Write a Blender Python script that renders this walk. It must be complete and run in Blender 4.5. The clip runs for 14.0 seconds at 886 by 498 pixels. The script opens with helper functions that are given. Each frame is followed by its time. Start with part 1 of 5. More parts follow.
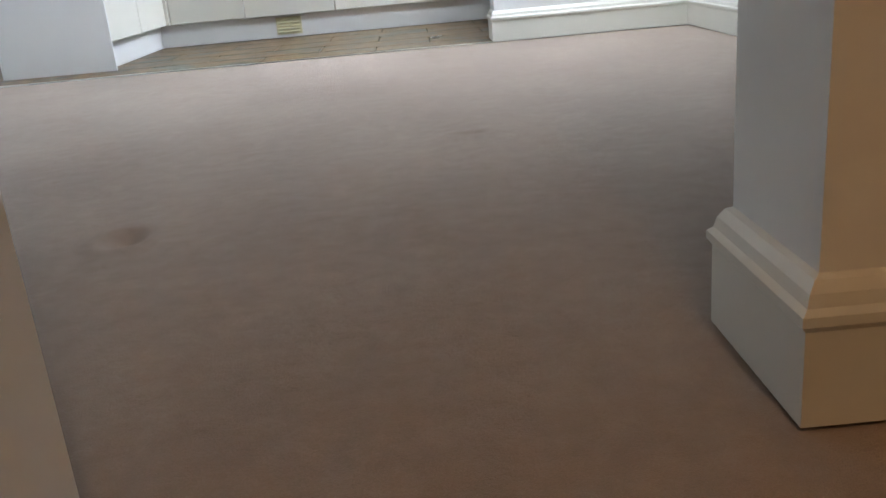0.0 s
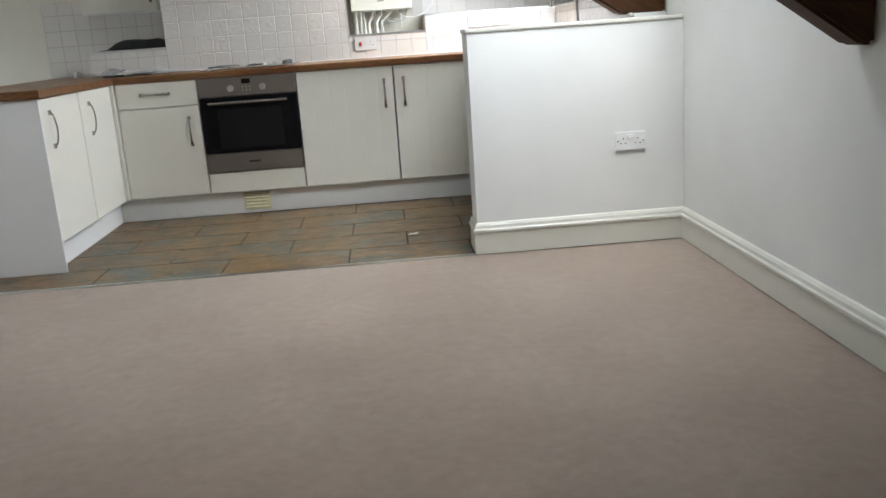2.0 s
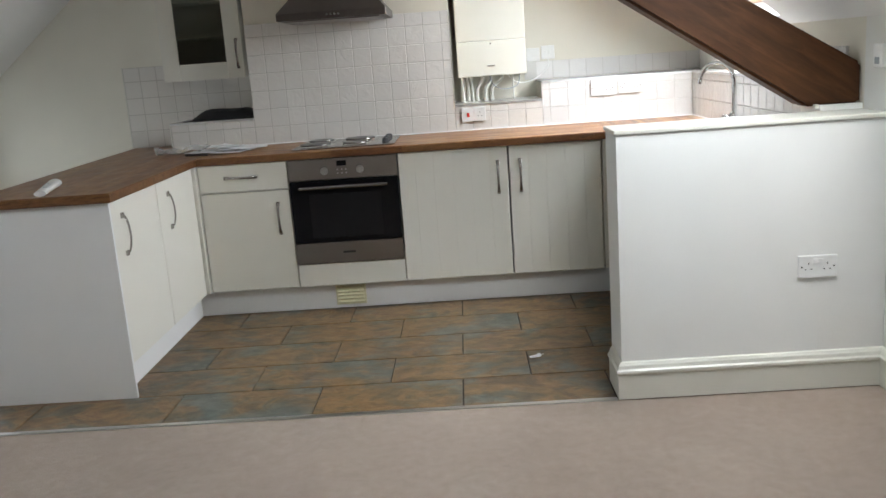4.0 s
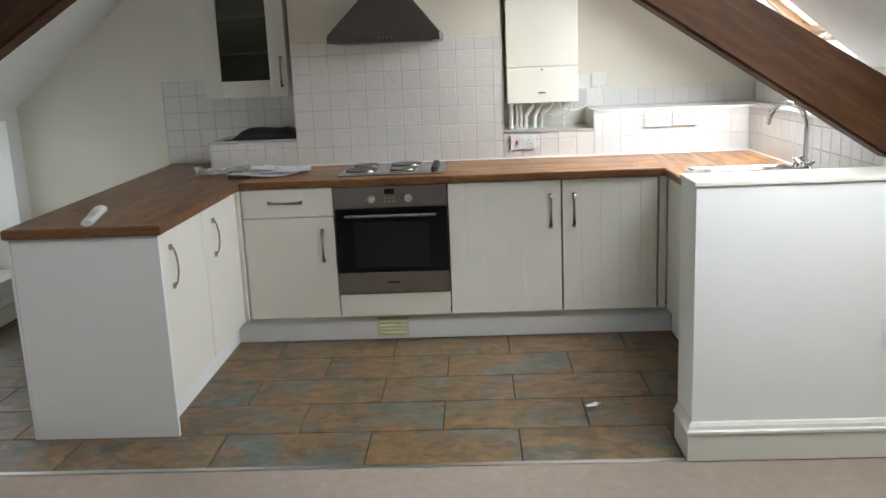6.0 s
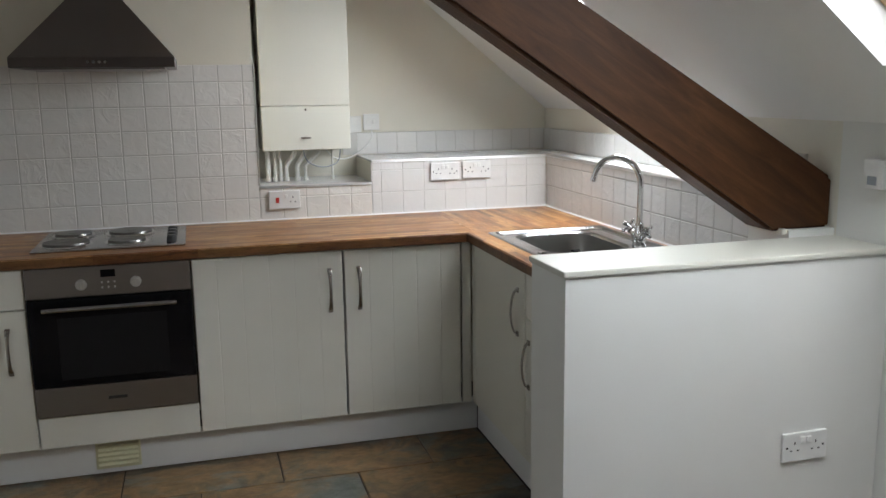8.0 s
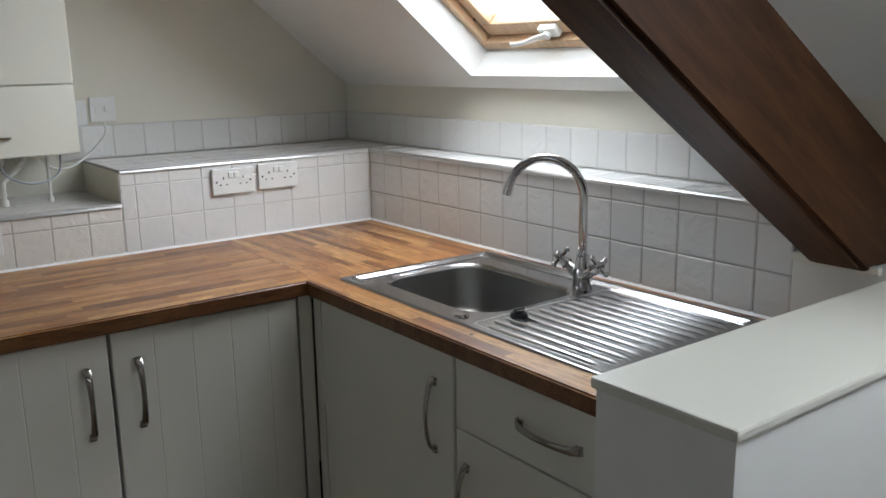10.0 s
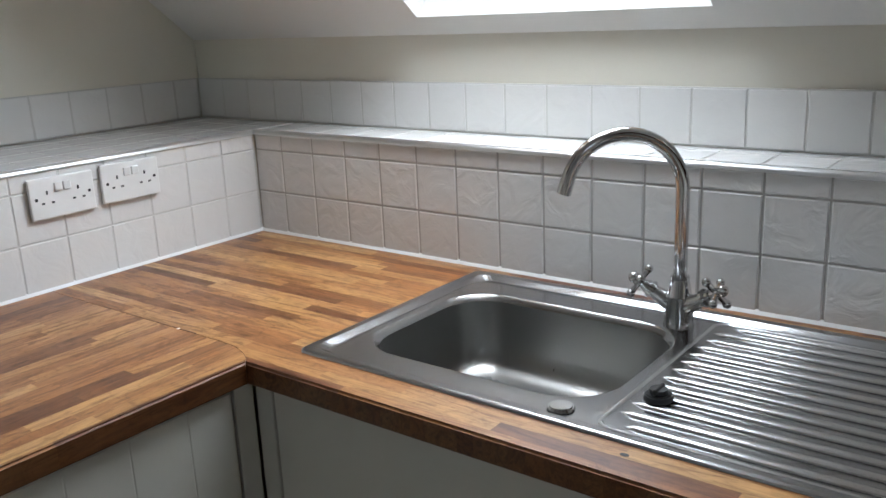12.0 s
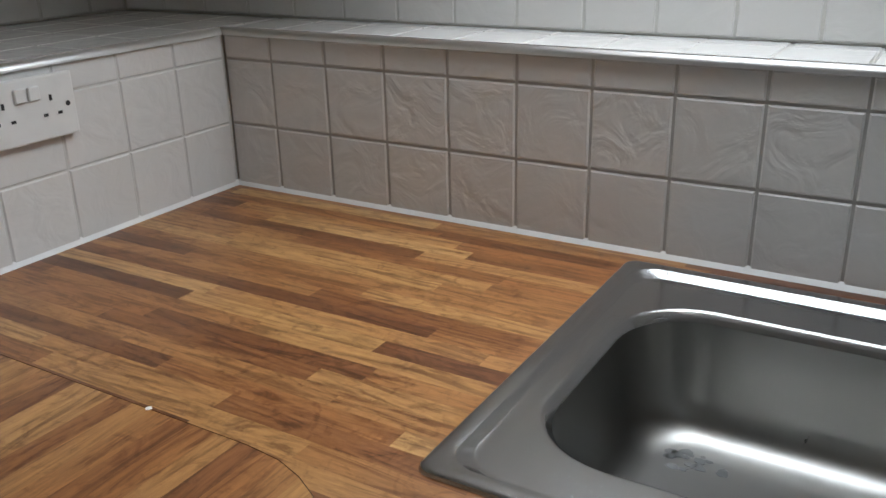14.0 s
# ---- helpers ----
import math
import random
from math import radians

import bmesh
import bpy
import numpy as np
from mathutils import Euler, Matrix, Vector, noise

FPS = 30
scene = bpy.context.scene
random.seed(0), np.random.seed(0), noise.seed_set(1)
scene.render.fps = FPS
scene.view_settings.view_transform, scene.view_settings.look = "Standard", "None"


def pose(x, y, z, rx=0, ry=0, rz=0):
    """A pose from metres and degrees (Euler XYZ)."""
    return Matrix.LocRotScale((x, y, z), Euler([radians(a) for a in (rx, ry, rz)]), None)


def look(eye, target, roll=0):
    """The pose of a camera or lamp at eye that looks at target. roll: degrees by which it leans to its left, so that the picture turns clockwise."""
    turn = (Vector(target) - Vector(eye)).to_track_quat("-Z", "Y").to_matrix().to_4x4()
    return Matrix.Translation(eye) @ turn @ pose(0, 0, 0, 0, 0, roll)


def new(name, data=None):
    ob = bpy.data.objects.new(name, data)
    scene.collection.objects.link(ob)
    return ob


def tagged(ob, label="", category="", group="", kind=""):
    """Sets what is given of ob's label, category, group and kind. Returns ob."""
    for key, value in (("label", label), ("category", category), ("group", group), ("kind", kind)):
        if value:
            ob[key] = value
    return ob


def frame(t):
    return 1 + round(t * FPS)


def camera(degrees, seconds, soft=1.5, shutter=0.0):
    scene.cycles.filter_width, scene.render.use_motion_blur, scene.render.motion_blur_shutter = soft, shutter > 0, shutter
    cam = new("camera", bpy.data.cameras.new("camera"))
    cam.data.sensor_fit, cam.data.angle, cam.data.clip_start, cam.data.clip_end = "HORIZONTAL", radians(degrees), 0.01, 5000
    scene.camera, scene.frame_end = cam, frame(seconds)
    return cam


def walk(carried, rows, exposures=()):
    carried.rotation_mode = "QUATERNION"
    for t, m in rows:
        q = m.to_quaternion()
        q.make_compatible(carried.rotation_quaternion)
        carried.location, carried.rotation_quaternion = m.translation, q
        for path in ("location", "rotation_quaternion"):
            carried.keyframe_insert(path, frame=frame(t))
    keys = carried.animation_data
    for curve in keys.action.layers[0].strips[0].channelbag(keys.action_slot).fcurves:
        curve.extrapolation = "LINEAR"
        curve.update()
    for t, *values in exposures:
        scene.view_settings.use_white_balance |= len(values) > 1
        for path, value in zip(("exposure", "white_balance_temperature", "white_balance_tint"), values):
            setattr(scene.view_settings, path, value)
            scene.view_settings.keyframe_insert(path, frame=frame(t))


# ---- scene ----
cam = camera(53.9, 14.0)
PATH = [
    (0, (1.628, -6.076, 0.466), (1.644, -4.183, -0.179), -5.2),
    (0.5, (1.639, -5.932, 0.627), (1.726, -4.034, 0.002), -5.2),
    (1, (1.677, -5.742, 0.692), (1.841, -3.848, 0.072), -3.8),
    (1.5, (1.616, -5.699, 0.88), (1.748, -3.783, 0.322), -3.9),
    (2, (1.646, -5.543, 1.047), (1.75, -3.604, 0.565), -4.0),
    (2.5, (1.652, -5.385, 1.152), (1.718, -3.441, 0.685), -4.2),
    (3, (1.611, -5.224, 1.24), (1.602, -3.283, 0.756), -4.4),
    (3.5, (1.547, -4.919, 1.3), (1.494, -2.966, 0.871), -4.6),
    (5.8, (1.292, -4.563, 1.518), (1.198, -2.613, 1.086), -2.5),
    (6, (1.274, -4.557, 1.51), (1.187, -2.605, 1.084), -2.4),
    (6.5, (1.261, -4.453, 1.502), (1.235, -2.501, 1.071), -2.1),
    (7, (1.269, -4.154, 1.516), (1.378, -2.192, 1.139), -1.3),
    (7.5, (1.219, -3.843, 1.507), (1.425, -1.887, 1.144), -0.8),
    (8, (1.156, -3.496, 1.513), (1.686, -1.601, 1.151), -0.8),
    (8.2, (1.145, -3.372, 1.496), (1.75, -1.504, 1.119), -0.9),
    (10.3, (1.165, -1.912, 1.502), (2.371, -0.378, 1.065), -0.9),
    (10.5, (1.193, -1.816, 1.5), (2.418, -0.299, 1.055), -0.8),
    (11, (1.205, -1.578, 1.499), (2.574, -0.197, 1.031), -0.9),
    (11.5, (1.233, -1.346, 1.48), (2.672, -0.048, 0.988), -2.6),
    (12, (1.386, -1.092, 1.455), (2.909, 0.091, 0.926), -2.5),
    (12.5, (1.501, -0.899, 1.445), (3.033, 0.205, 0.789), -2.4),
    (13, (1.666, -0.676, 1.425), (3.203, 0.41, 0.749), -3.6),
    (13.5, (1.798, -0.449, 1.364), (3.407, 0.508, 0.66), -2.4),
    (14, (1.808, -0.393, 1.347), (3.402, 0.574, 0.623), -1.4),
]
EXPOSURES = [(0, 1.0, 5900, 10), (0.5, 0.82, 6050, 10), (1.5, 0.45, 6300, 10), (2, 0.44, 6400, 10), (3, 0.32, 6450, 10), (6, 0.27, 6500, 10), (7, 0.23, 6500, 10), (8, -0.43, 6450, 10),
             (10.3, -0.98, 6300, 10), (12.5, -0.88, 6150, 10), (13, -0.84, 6200, 10), (13.5, -1.46, 6300, 10), (14, -1.6, 6400, 10)]
walk(cam, [(t, look(eye, target, roll)) for t, eye, target, roll in PATH], EXPOSURES)

# ---- light ----
world = bpy.data.worlds.new("sky_world")
scene.world = world
world.use_nodes = True
wn = world.node_tree
sky = wn.nodes.new("ShaderNodeTexSky")
sky.sky_type = "NISHITA"
sky.sun_disc = False
sky.sun_elevation = radians(48)
sky.sun_rotation = radians(200)
sky.dust_density = 3.0
wn.links.new(sky.outputs[0], wn.nodes["Background"].inputs[0])
wn.nodes["Background"].inputs[1].default_value = 0.12


def lamp(name, kind, m, energy, colour, **kw):
    d = bpy.data.lights.new(name, kind)
    d.energy, d.color = energy, colour
    for k, v in kw.items():
        if k == "size":
            d.size = v
        elif k == "size_y":
            d.shape, d.size_y = "RECTANGLE", v
        elif k == "angle":
            d.angle = v
        elif k == "soft":
            d.shadow_soft_size = v
    ob = new(name, d)
    ob.matrix_world = m
    return ob


DAY = (0.87, 0.935, 1.0)
lamp("overcast_sun", "SUN", look((0, -6, 8), (0.5, -3, 0)), 0.7, (1.0, 0.96, 0.9), angle=radians(25))
lamp("skylight_kitchen", "AREA", look((2.77, -0.145, 1.887), (2.136, -0.145, 1.114)), 46, DAY, size=0.66, size_y=0.95)
lamp("skylight_room_right", "AREA", look((2.63, -2.13, 2.0), (1.996, -2.13, 1.227)), 30, DAY, size=0.66, size_y=1.05)
lamp("skylight_room_left", "AREA", look((-1.12, -2.65, 2.18), (-0.40, -2.60, 1.38)), 11, (0.80, 0.91, 1.0), size=0.85, size_y=0.9)
lamp("window_side", "AREA", look((-1.99, 0.04, 0.8), (0, 0.04, 0.8)), 9, DAY, size=1.7, size_y=0.85)
lamp("hall_bulb", "POINT", pose(2.0, -7.0, 2.45), 15, (1.0, 0.56, 0.26), soft=0.06)

# ---- materials ----


class Nodes:
    def __init__(self, name):
        self.mat = bpy.data.materials.new(name)
        self.mat.use_nodes = True
        self.t = self.mat.node_tree
        self.b = self.t.nodes["Principled BSDF"]
        self.co = self.t.nodes.new("ShaderNodeTexCoord")

    def n(self, kind, **kw):
        node = self.t.nodes.new(kind)
        for k, v in kw.items():
            if k == "operation":
                node.operation = v
            elif k == "blend_type":
                node.blend_type = v
            elif k == "data_type":
                node.data_type = v
            elif k == "feature":
                node.feature = v
            elif k == "noise_dimensions":
                node.noise_dimensions = v
        return node

    def link(self, a, b):
        self.t.links.new(a, b)

    def coord(self, scale=(1, 1, 1), rot=(0, 0, 0), loc=(0, 0, 0)):
        m = self.n("ShaderNodeMapping")
        m.inputs["Scale"].default_value = scale
        m.inputs["Rotation"].default_value = rot
        m.inputs["Location"].default_value = loc
        self.link(self.co.outputs["Object"], m.inputs[0])
        return m.outputs[0]

    def noise(self, vec, scale, detail=4, rough=0.55, distortion=0.0):
        t = self.n("ShaderNodeTexNoise")
        t.inputs["Scale"].default_value = scale
        t.inputs["Detail"].default_value = detail
        t.inputs["Roughness"].default_value = rough
        t.inputs["Distortion"].default_value = distortion
        self.link(vec, t.inputs["Vector"])
        return t.outputs[0]

    def ramp(self, fac, stops):
        r = self.n("ShaderNodeValToRGB")
        e = r.color_ramp.elements
        while len(e) < len(stops):
            e.new(0.5)
        for k, (p, c) in zip(e, stops):
            k.position, k.color = p, (*c, 1)
        self.link(fac, r.inputs[0])
        return r.outputs[0]

    def math(self, op, a, b=None, c=None):
        m = self.n("ShaderNodeMath", operation=op)
        for i, v in enumerate((a, b, c)):
            if v is None:
                continue
            if isinstance(v, (int, float)):
                m.inputs[i].default_value = v
            else:
                self.link(v, m.inputs[i])
        return m.outputs[0]

    def mix(self, fac, a, b, mode="MIX"):
        m = self.n("ShaderNodeMix", data_type="RGBA", blend_type=mode)
        for i, v in ((0, fac), (6, a), (7, b)):
            if isinstance(v, (int, float)):
                m.inputs[i].default_value = v
            elif isinstance(v, tuple):
                m.inputs[i].default_value = (*v, 1)
            else:
                self.link(v, m.inputs[i])
        return m.outputs[2]

    def bump(self, height, strength, dist=0.002, under=None):
        b = self.n("ShaderNodeBump")
        b.inputs["Strength"].default_value = strength
        b.inputs["Distance"].default_value = dist
        self.link(height, b.inputs["Height"])
        if under is not None:
            self.link(under, b.inputs["Normal"])
        self.link(b.outputs[0], self.b.inputs["Normal"])
        return b.outputs[0]

    def set(self, colour=None, rough=None, metal=None, spec=None):
        for key, v in (("Base Color", colour), ("Roughness", rough), ("Metallic", metal), ("Specular IOR Level", spec)):
            if v is None:
                continue
            if isinstance(v, (int, float)):
                self.b.inputs[key].default_value = v
            elif isinstance(v, tuple):
                self.b.inputs[key].default_value = (*v, 1)
            else:
                self.link(v, self.b.inputs[key])
        return self.mat


def paint(name, colour, rough=0.75, grain=0.12, var=0.05, scale=60):
    m = Nodes(name)
    v = m.coord()
    big = m.noise(v, 1.3, 3)
    lo = tuple(c * (1 - var) for c in colour)
    hi = tuple(min(1, c * (1 + var)) for c in colour)
    col = m.ramp(big, [(0.3, lo), (0.7, hi)])
    m.bump(m.math("ADD", m.noise(v, scale, 5), m.math("MULTIPLY", m.noise(v, 5, 3), 2.0)), grain, 0.004)
    return m.set(col, rough)


def metal(name, colour, rough, var=0.1, stretch=(1, 1, 1), scale=40, bump=0.0):
    m = Nodes(name)
    v = m.coord(stretch)
    f = m.noise(v, scale, 5)
    r = m.math("MULTIPLY_ADD", f, var, rough - var / 2)
    if bump:
        m.bump(f, bump, 0.001)
    return m.set(colour, r, 1.0)


def plastic(name, colour, rough=0.35):
    m = Nodes(name)
    f = m.noise(m.coord(), 30, 3)
    return m.set(m.ramp(f, [(0.3, tuple(c * 0.94 for c in colour)), (0.7, colour)]), rough)


def wood_blocks(name, turn, tone_mul=1.0, contrast=0.8):
    """Laminated block worktop: staves 27 mm wide, joined end to end; a low tone_mul paints in shade, a low contrast
    evens the staves.
    """
    m = Nodes(name)
    v = m.coord(rot=(0, 0, turn))
    s = m.n("ShaderNodeSeparateXYZ")
    m.link(v, s.inputs[0])
    row = m.math("FLOOR", m.math("DIVIDE", s.outputs[1], 0.0275))
    wn1 = m.n("ShaderNodeTexWhiteNoise", noise_dimensions="1D")
    m.link(row, wn1.inputs["W"])
    along = m.math("ADD", m.math("DIVIDE", s.outputs[0], 0.34), m.math("MULTIPLY", wn1.outputs[0], 7.3))
    wob = m.math("MULTIPLY_ADD", wn1.outputs[0], 0.5, 0.8)
    along = m.math("MULTIPLY", along, wob)
    cell = m.math("FLOOR", along)
    comb = m.n("ShaderNodeCombineXYZ")
    m.link(cell, comb.inputs[0])
    m.link(row, comb.inputs[1])
    wn2 = m.n("ShaderNodeTexWhiteNoise", noise_dimensions="2D")
    m.link(comb.outputs[0], wn2.inputs["Vector"])
    tone = m.math("MULTIPLY_ADD", wn2.outputs[0], contrast, 0.5 * (1 - contrast))
    base = m.ramp(tone, [(0.0, (0.085, 0.034, 0.016)), (0.15, (0.17, 0.066, 0.026)), (0.35, (0.30, 0.126, 0.043)), (0.6, (0.37, 0.182, 0.066)), (0.8, (0.45, 0.25, 0.095)), (1.0, (0.55, 0.34, 0.15))])
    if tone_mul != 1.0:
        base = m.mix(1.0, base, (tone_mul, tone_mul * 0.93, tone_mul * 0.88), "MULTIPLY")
    off = m.n("ShaderNodeVectorMath", operation="MULTIPLY_ADD")
    m.link(wn2.outputs[1], off.inputs[0])
    off.inputs[1].default_value = (9, 9, 9)
    m.link(v, off.inputs[2])
    st = m.n("ShaderNodeMapping")
    st.inputs["Scale"].default_value = (0.12, 1, 1)
    m.link(off.outputs[0], st.inputs[0])
    grain = m.noise(st.outputs[0], 150, 8, 0.72, 0.5)
    fig = m.noise(st.outputs[0], 30, 6, 0.65, 3.5)
    curl = m.noise(off.outputs[0], 26, 5, 0.6, 2.0)
    g = m.ramp(grain, [(0.32, (0.5, 0.42, 0.36)), (0.6, (1.06, 1.05, 1.04))])
    col = m.mix(0.6, base, g, "MULTIPLY")
    f2 = m.ramp(fig, [(0.38, (0.42, 0.32, 0.26)), (0.5, (0.95, 0.93, 0.9)), (0.62, (1.12, 1.1, 1.06))])
    col = m.mix(0.75, col, f2, "MULTIPLY")
    f3 = m.ramp(curl, [(0.34, (0.55, 0.46, 0.4)), (0.46, (1.0, 1.0, 1.0))])
    col = m.mix(0.6, col, f3, "MULTIPLY")
    m.bump(grain, 0.08, 0.001)
    rough = m.math("MULTIPLY_ADD", m.noise(v, 9, 4), 0.22, 0.24)
    return m.set(col, rough, spec=0.5)


def slate_tile(name):
    m = Nodes(name)
    info = m.n("ShaderNodeObjectInfo")
    off = m.n("ShaderNodeVectorMath", operation="MULTIPLY_ADD")
    geo = m.n("ShaderNodeNewGeometry")
    comb = m.n("ShaderNodeCombineXYZ")
    m.link(m.math("MULTIPLY", info.outputs["Random"], 13.0), comb.inputs[0])
    m.link(m.math("MULTIPLY", info.outputs["Random"], 29.0), comb.inputs[1])
    add = m.n("ShaderNodeVectorMath", operation="ADD")
    m.link(m.co.outputs["Object"], add.inputs[0])
    m.link(comb.outputs[0], add.inputs[1])
    st = m.n("ShaderNodeMapping")
    st.inputs["Scale"].default_value = (0.85, 1.25, 1)
    m.link(add.outputs[0], st.inputs[0])
    v = st.outputs[0]
    n1 = m.noise(v, 4.6, 11, 0.72, 0.9)
    n2 = m.noise(v, 3.1, 8, 0.66, 0.6)
    n3 = m.noise(v, 30, 8, 0.75, 0.3)
    n4 = m.noise(v, 11, 7, 0.7, 0.4)
    base = m.ramp(n1, [(0.30, (0.060, 0.048, 0.034)), (0.42, (0.125, 0.095, 0.058)), (0.50, (0.225, 0.140, 0.062)), (0.57, (0.165, 0.098, 0.048)), (0.64, (0.090, 0.062, 0.040)), (0.76, (0.150, 0.125, 0.080))])
    blue = m.ramp(n1, [(0.35, (0.095, 0.122, 0.118)), (0.65, (0.165, 0.190, 0.178))])
    fac = m.ramp(n2, [(0.49, (0, 0, 0)), (0.60, (0.85, 0.85, 0.85))])
    col = m.mix(fac, base, blue)
    col = m.mix(0.65, col, m.ramp(n4, [(0.36, (0.40, 0.37, 0.33)), (0.62, (1.12, 1.10, 1.06))]), "MULTIPLY")
    col = m.mix(0.5, col, m.ramp(n3, [(0.3, (0.6, 0.58, 0.55)), (0.65, (1.2, 1.2, 1.2))]), "MULTIPLY")
    m.bump(n3, 0.45, 0.004)
    return m.set(col, m.math("MULTIPLY_ADD", n2, 0.3, 0.28), spec=0.4)


def glazed_tile(name, colour, ripple=0.8):
    m = Nodes(name)
    info = m.n("ShaderNodeObjectInfo")
    comb = m.n("ShaderNodeCombineXYZ")
    m.link(m.math("MULTIPLY", info.outputs["Random"], 17.0), comb.inputs[0])
    m.link(m.math("MULTIPLY", info.outputs["Random"], 31.0), comb.inputs[2])
    add = m.n("ShaderNodeVectorMath", operation="ADD")
    m.link(m.co.outputs["Object"], add.inputs[0])
    m.link(comb.outputs[0], add.inputs[1])
    h = m.noise(add.outputs[0], 17, 3, 0.5, 1.2)
    amp = m.math("MULTIPLY", h, m.math("MULTIPLY_ADD", info.outputs["Random"], 1.0, 0.35))
    m.bump(m.math("ADD", amp, m.math("MULTIPLY", m.noise(add.outputs[0], 55, 3, 0.55, 0.6), 0.07)), ripple, 0.011)
    col = m.ramp(info.outputs["Random"], [(0, tuple(c * 0.95 for c in colour)), (1, colour)])
    return m.set(col, 0.22, spec=0.45)


def carpet_mat():
    m = Nodes("carpet_pile")
    v = m.coord()
    big = m.noise(v, 1.7, 5, 0.6)
    mid = m.noise(v, 22, 5, 0.7)
    fine = m.noise(v, 420, 3, 0.8)
    col = m.ramp(big, [(0.3, (0.315, 0.245, 0.198)), (0.7, (0.37, 0.295, 0.24))])
    col = m.mix(0.5, col, m.ramp(mid, [(0.3, (0.74, 0.74, 0.74)), (0.7, (1.14, 1.13, 1.12))]), "MULTIPLY")
    col = m.mix(0.6, col, m.ramp(fine, [(0.3, (0.7, 0.7, 0.7)), (0.7, (1.2, 1.2, 1.2))]), "MULTIPLY")
    b1 = m.n("ShaderNodeBump")
    b1.inputs["Strength"].default_value = 0.5
    b1.inputs["Distance"].default_value = 0.01
    m.link(mid, b1.inputs["Height"])
    m.bump(fine, 0.7, 0.004, b1.outputs[0])
    m.b.inputs["Sheen Weight"].default_value = 0.15
    return m.set(col, 0.95, spec=0.1)


def oak_beam():
    m = Nodes("stained_beam_timber")
    v = m.coord((0.12, 1, 1))
    g = m.noise(v, 34, 7, 0.65, 0.8)
    big = m.noise(m.coord((0.5, 1, 1)), 3.5, 4)
    col = m.ramp(g, [(0.25, (0.030, 0.0115, 0.0045)), (0.5, (0.060, 0.0235, 0.0080)), (0.75, (0.095, 0.040, 0.014))])
    col = m.mix(0.6, col, m.ramp(big, [(0.3, (0.6, 0.55, 0.5)), (0.7, (1.1, 1.1, 1.1))]), "MULTIPLY")
    k = m.n("ShaderNodeTexVoronoi")
    k.inputs["Scale"].default_value = 2.2
    m.link(m.coord((0.8, 1, 1.3)), k.inputs["Vector"])
    kn = m.ramp(k.outputs["Distance"], [(0.03, (0.12, 0.1, 0.1)), (0.09, (1, 1, 1))])
    col = m.mix(0.8, col, kn, "MULTIPLY")
    m.bump(g, 0.35, 0.003)
    return m.set(col, 0.55, spec=0.2)


def pine():
    m = Nodes("varnished_pine")
    v = m.coord((1, 0.1, 1))
    g = m.noise(v, 60, 5, 0.6, 0.4)
    col = m.ramp(g, [(0.3, (0.50, 0.32, 0.18)), (0.7, (0.66, 0.47, 0.30))])
    return m.set(col, 0.35)


WALL = paint("wall_paint", (0.73, 0.73, 0.70), 0.8)
CREAM = paint("kitchen_wall_paint", (0.72, 0.69, 0.60), 0.8)
WARM = paint("cream_paint", (0.70, 0.65, 0.54), 0.8)
CEIL = paint("ceiling_paint", (0.76, 0.755, 0.73), 0.85, 0.3, 0.04, 25)
GLOSS = paint("satin_white_paint", (0.64, 0.63, 0.56), 0.35, 0.04, 0.03)
DOORM = paint("cream_door_foil", (0.69, 0.67, 0.60), 0.42, 0.03, 0.02)
CARC = paint("white_board", (0.72, 0.72, 0.71), 0.5, 0.03, 0.02)
CARPET = carpet_mat()
TILE_W = glazed_tile("white_glaze", (0.72, 0.71, 0.69), 0.24)
TILE_R = glazed_tile("rippled_glaze", (0.70, 0.69, 0.67), 0.48)
GROUT = paint("grout", (0.58, 0.57, 0.54), 0.9, 0.3)
# Darker than GROUT: the shadow in the recessed joints is painted in.
GROUT_D = paint("shaded_joint_grout", (0.43, 0.415, 0.39), 0.9, 0.3)
GROUT_H = paint("hob_grout", (0.50, 0.47, 0.43), 0.9, 0.3)
TILE_H = glazed_tile("hand_made_glaze", (0.73, 0.70, 0.655), 0.32)
GROUT_F = paint("dark_grout", (0.038, 0.031, 0.026), 0.9, 0.3)
SLATE = slate_tile("slate_look_tile")
WOOD_X = wood_blocks("worktop_staves_x", 0.0)
WOOD_Y = wood_blocks("worktop_staves_y", radians(90))
# Copy of WOOD_Y with the dimmer light on the peninsula painted in.
WOOD_Y_SHADE = wood_blocks("shaded_worktop_staves", radians(90), 0.62, 0.55)
# Same wood for the upright edges, their shade put into the colour.
WOOD_EDGE_SHADE = wood_blocks("shaded_worktop_edge", 0.0, 0.5, 0.35)
BEAM = oak_beam()
PINE = pine()
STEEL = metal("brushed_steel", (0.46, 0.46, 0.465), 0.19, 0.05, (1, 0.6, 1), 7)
DULL = paint("dull_film", (0.16, 0.165, 0.165), 0.5, 0.1, 0.4, 200)
STEEL_B = metal("bowl_steel", (0.36, 0.355, 0.34), 0.3, 0.1, (1, 1, 0.08), 60, 0.05)
# Paler than the deck steel: highlights on the pressed ribs put into the colour.
STEEL_GLINT = metal("rib_glint_steel", (0.78, 0.78, 0.78), 0.23, 0.05)
STEEL_D = metal("oven_steel", (0.27, 0.245, 0.23), 0.38, 0.1, (0.05, 1, 1), 60)
HOODM = metal("hood_steel", (0.16, 0.14, 0.13), 0.42, 0.1, (0.05, 1, 1), 60)
CHROME = metal("chrome", (0.66, 0.66, 0.66), 0.07, 0.05)
NICKEL = metal("satin_nickel", (0.40, 0.38, 0.36), 0.2, 0.1)
BLACKG = plastic("black_oven_glass", (0.005, 0.005, 0.006), 0.08)
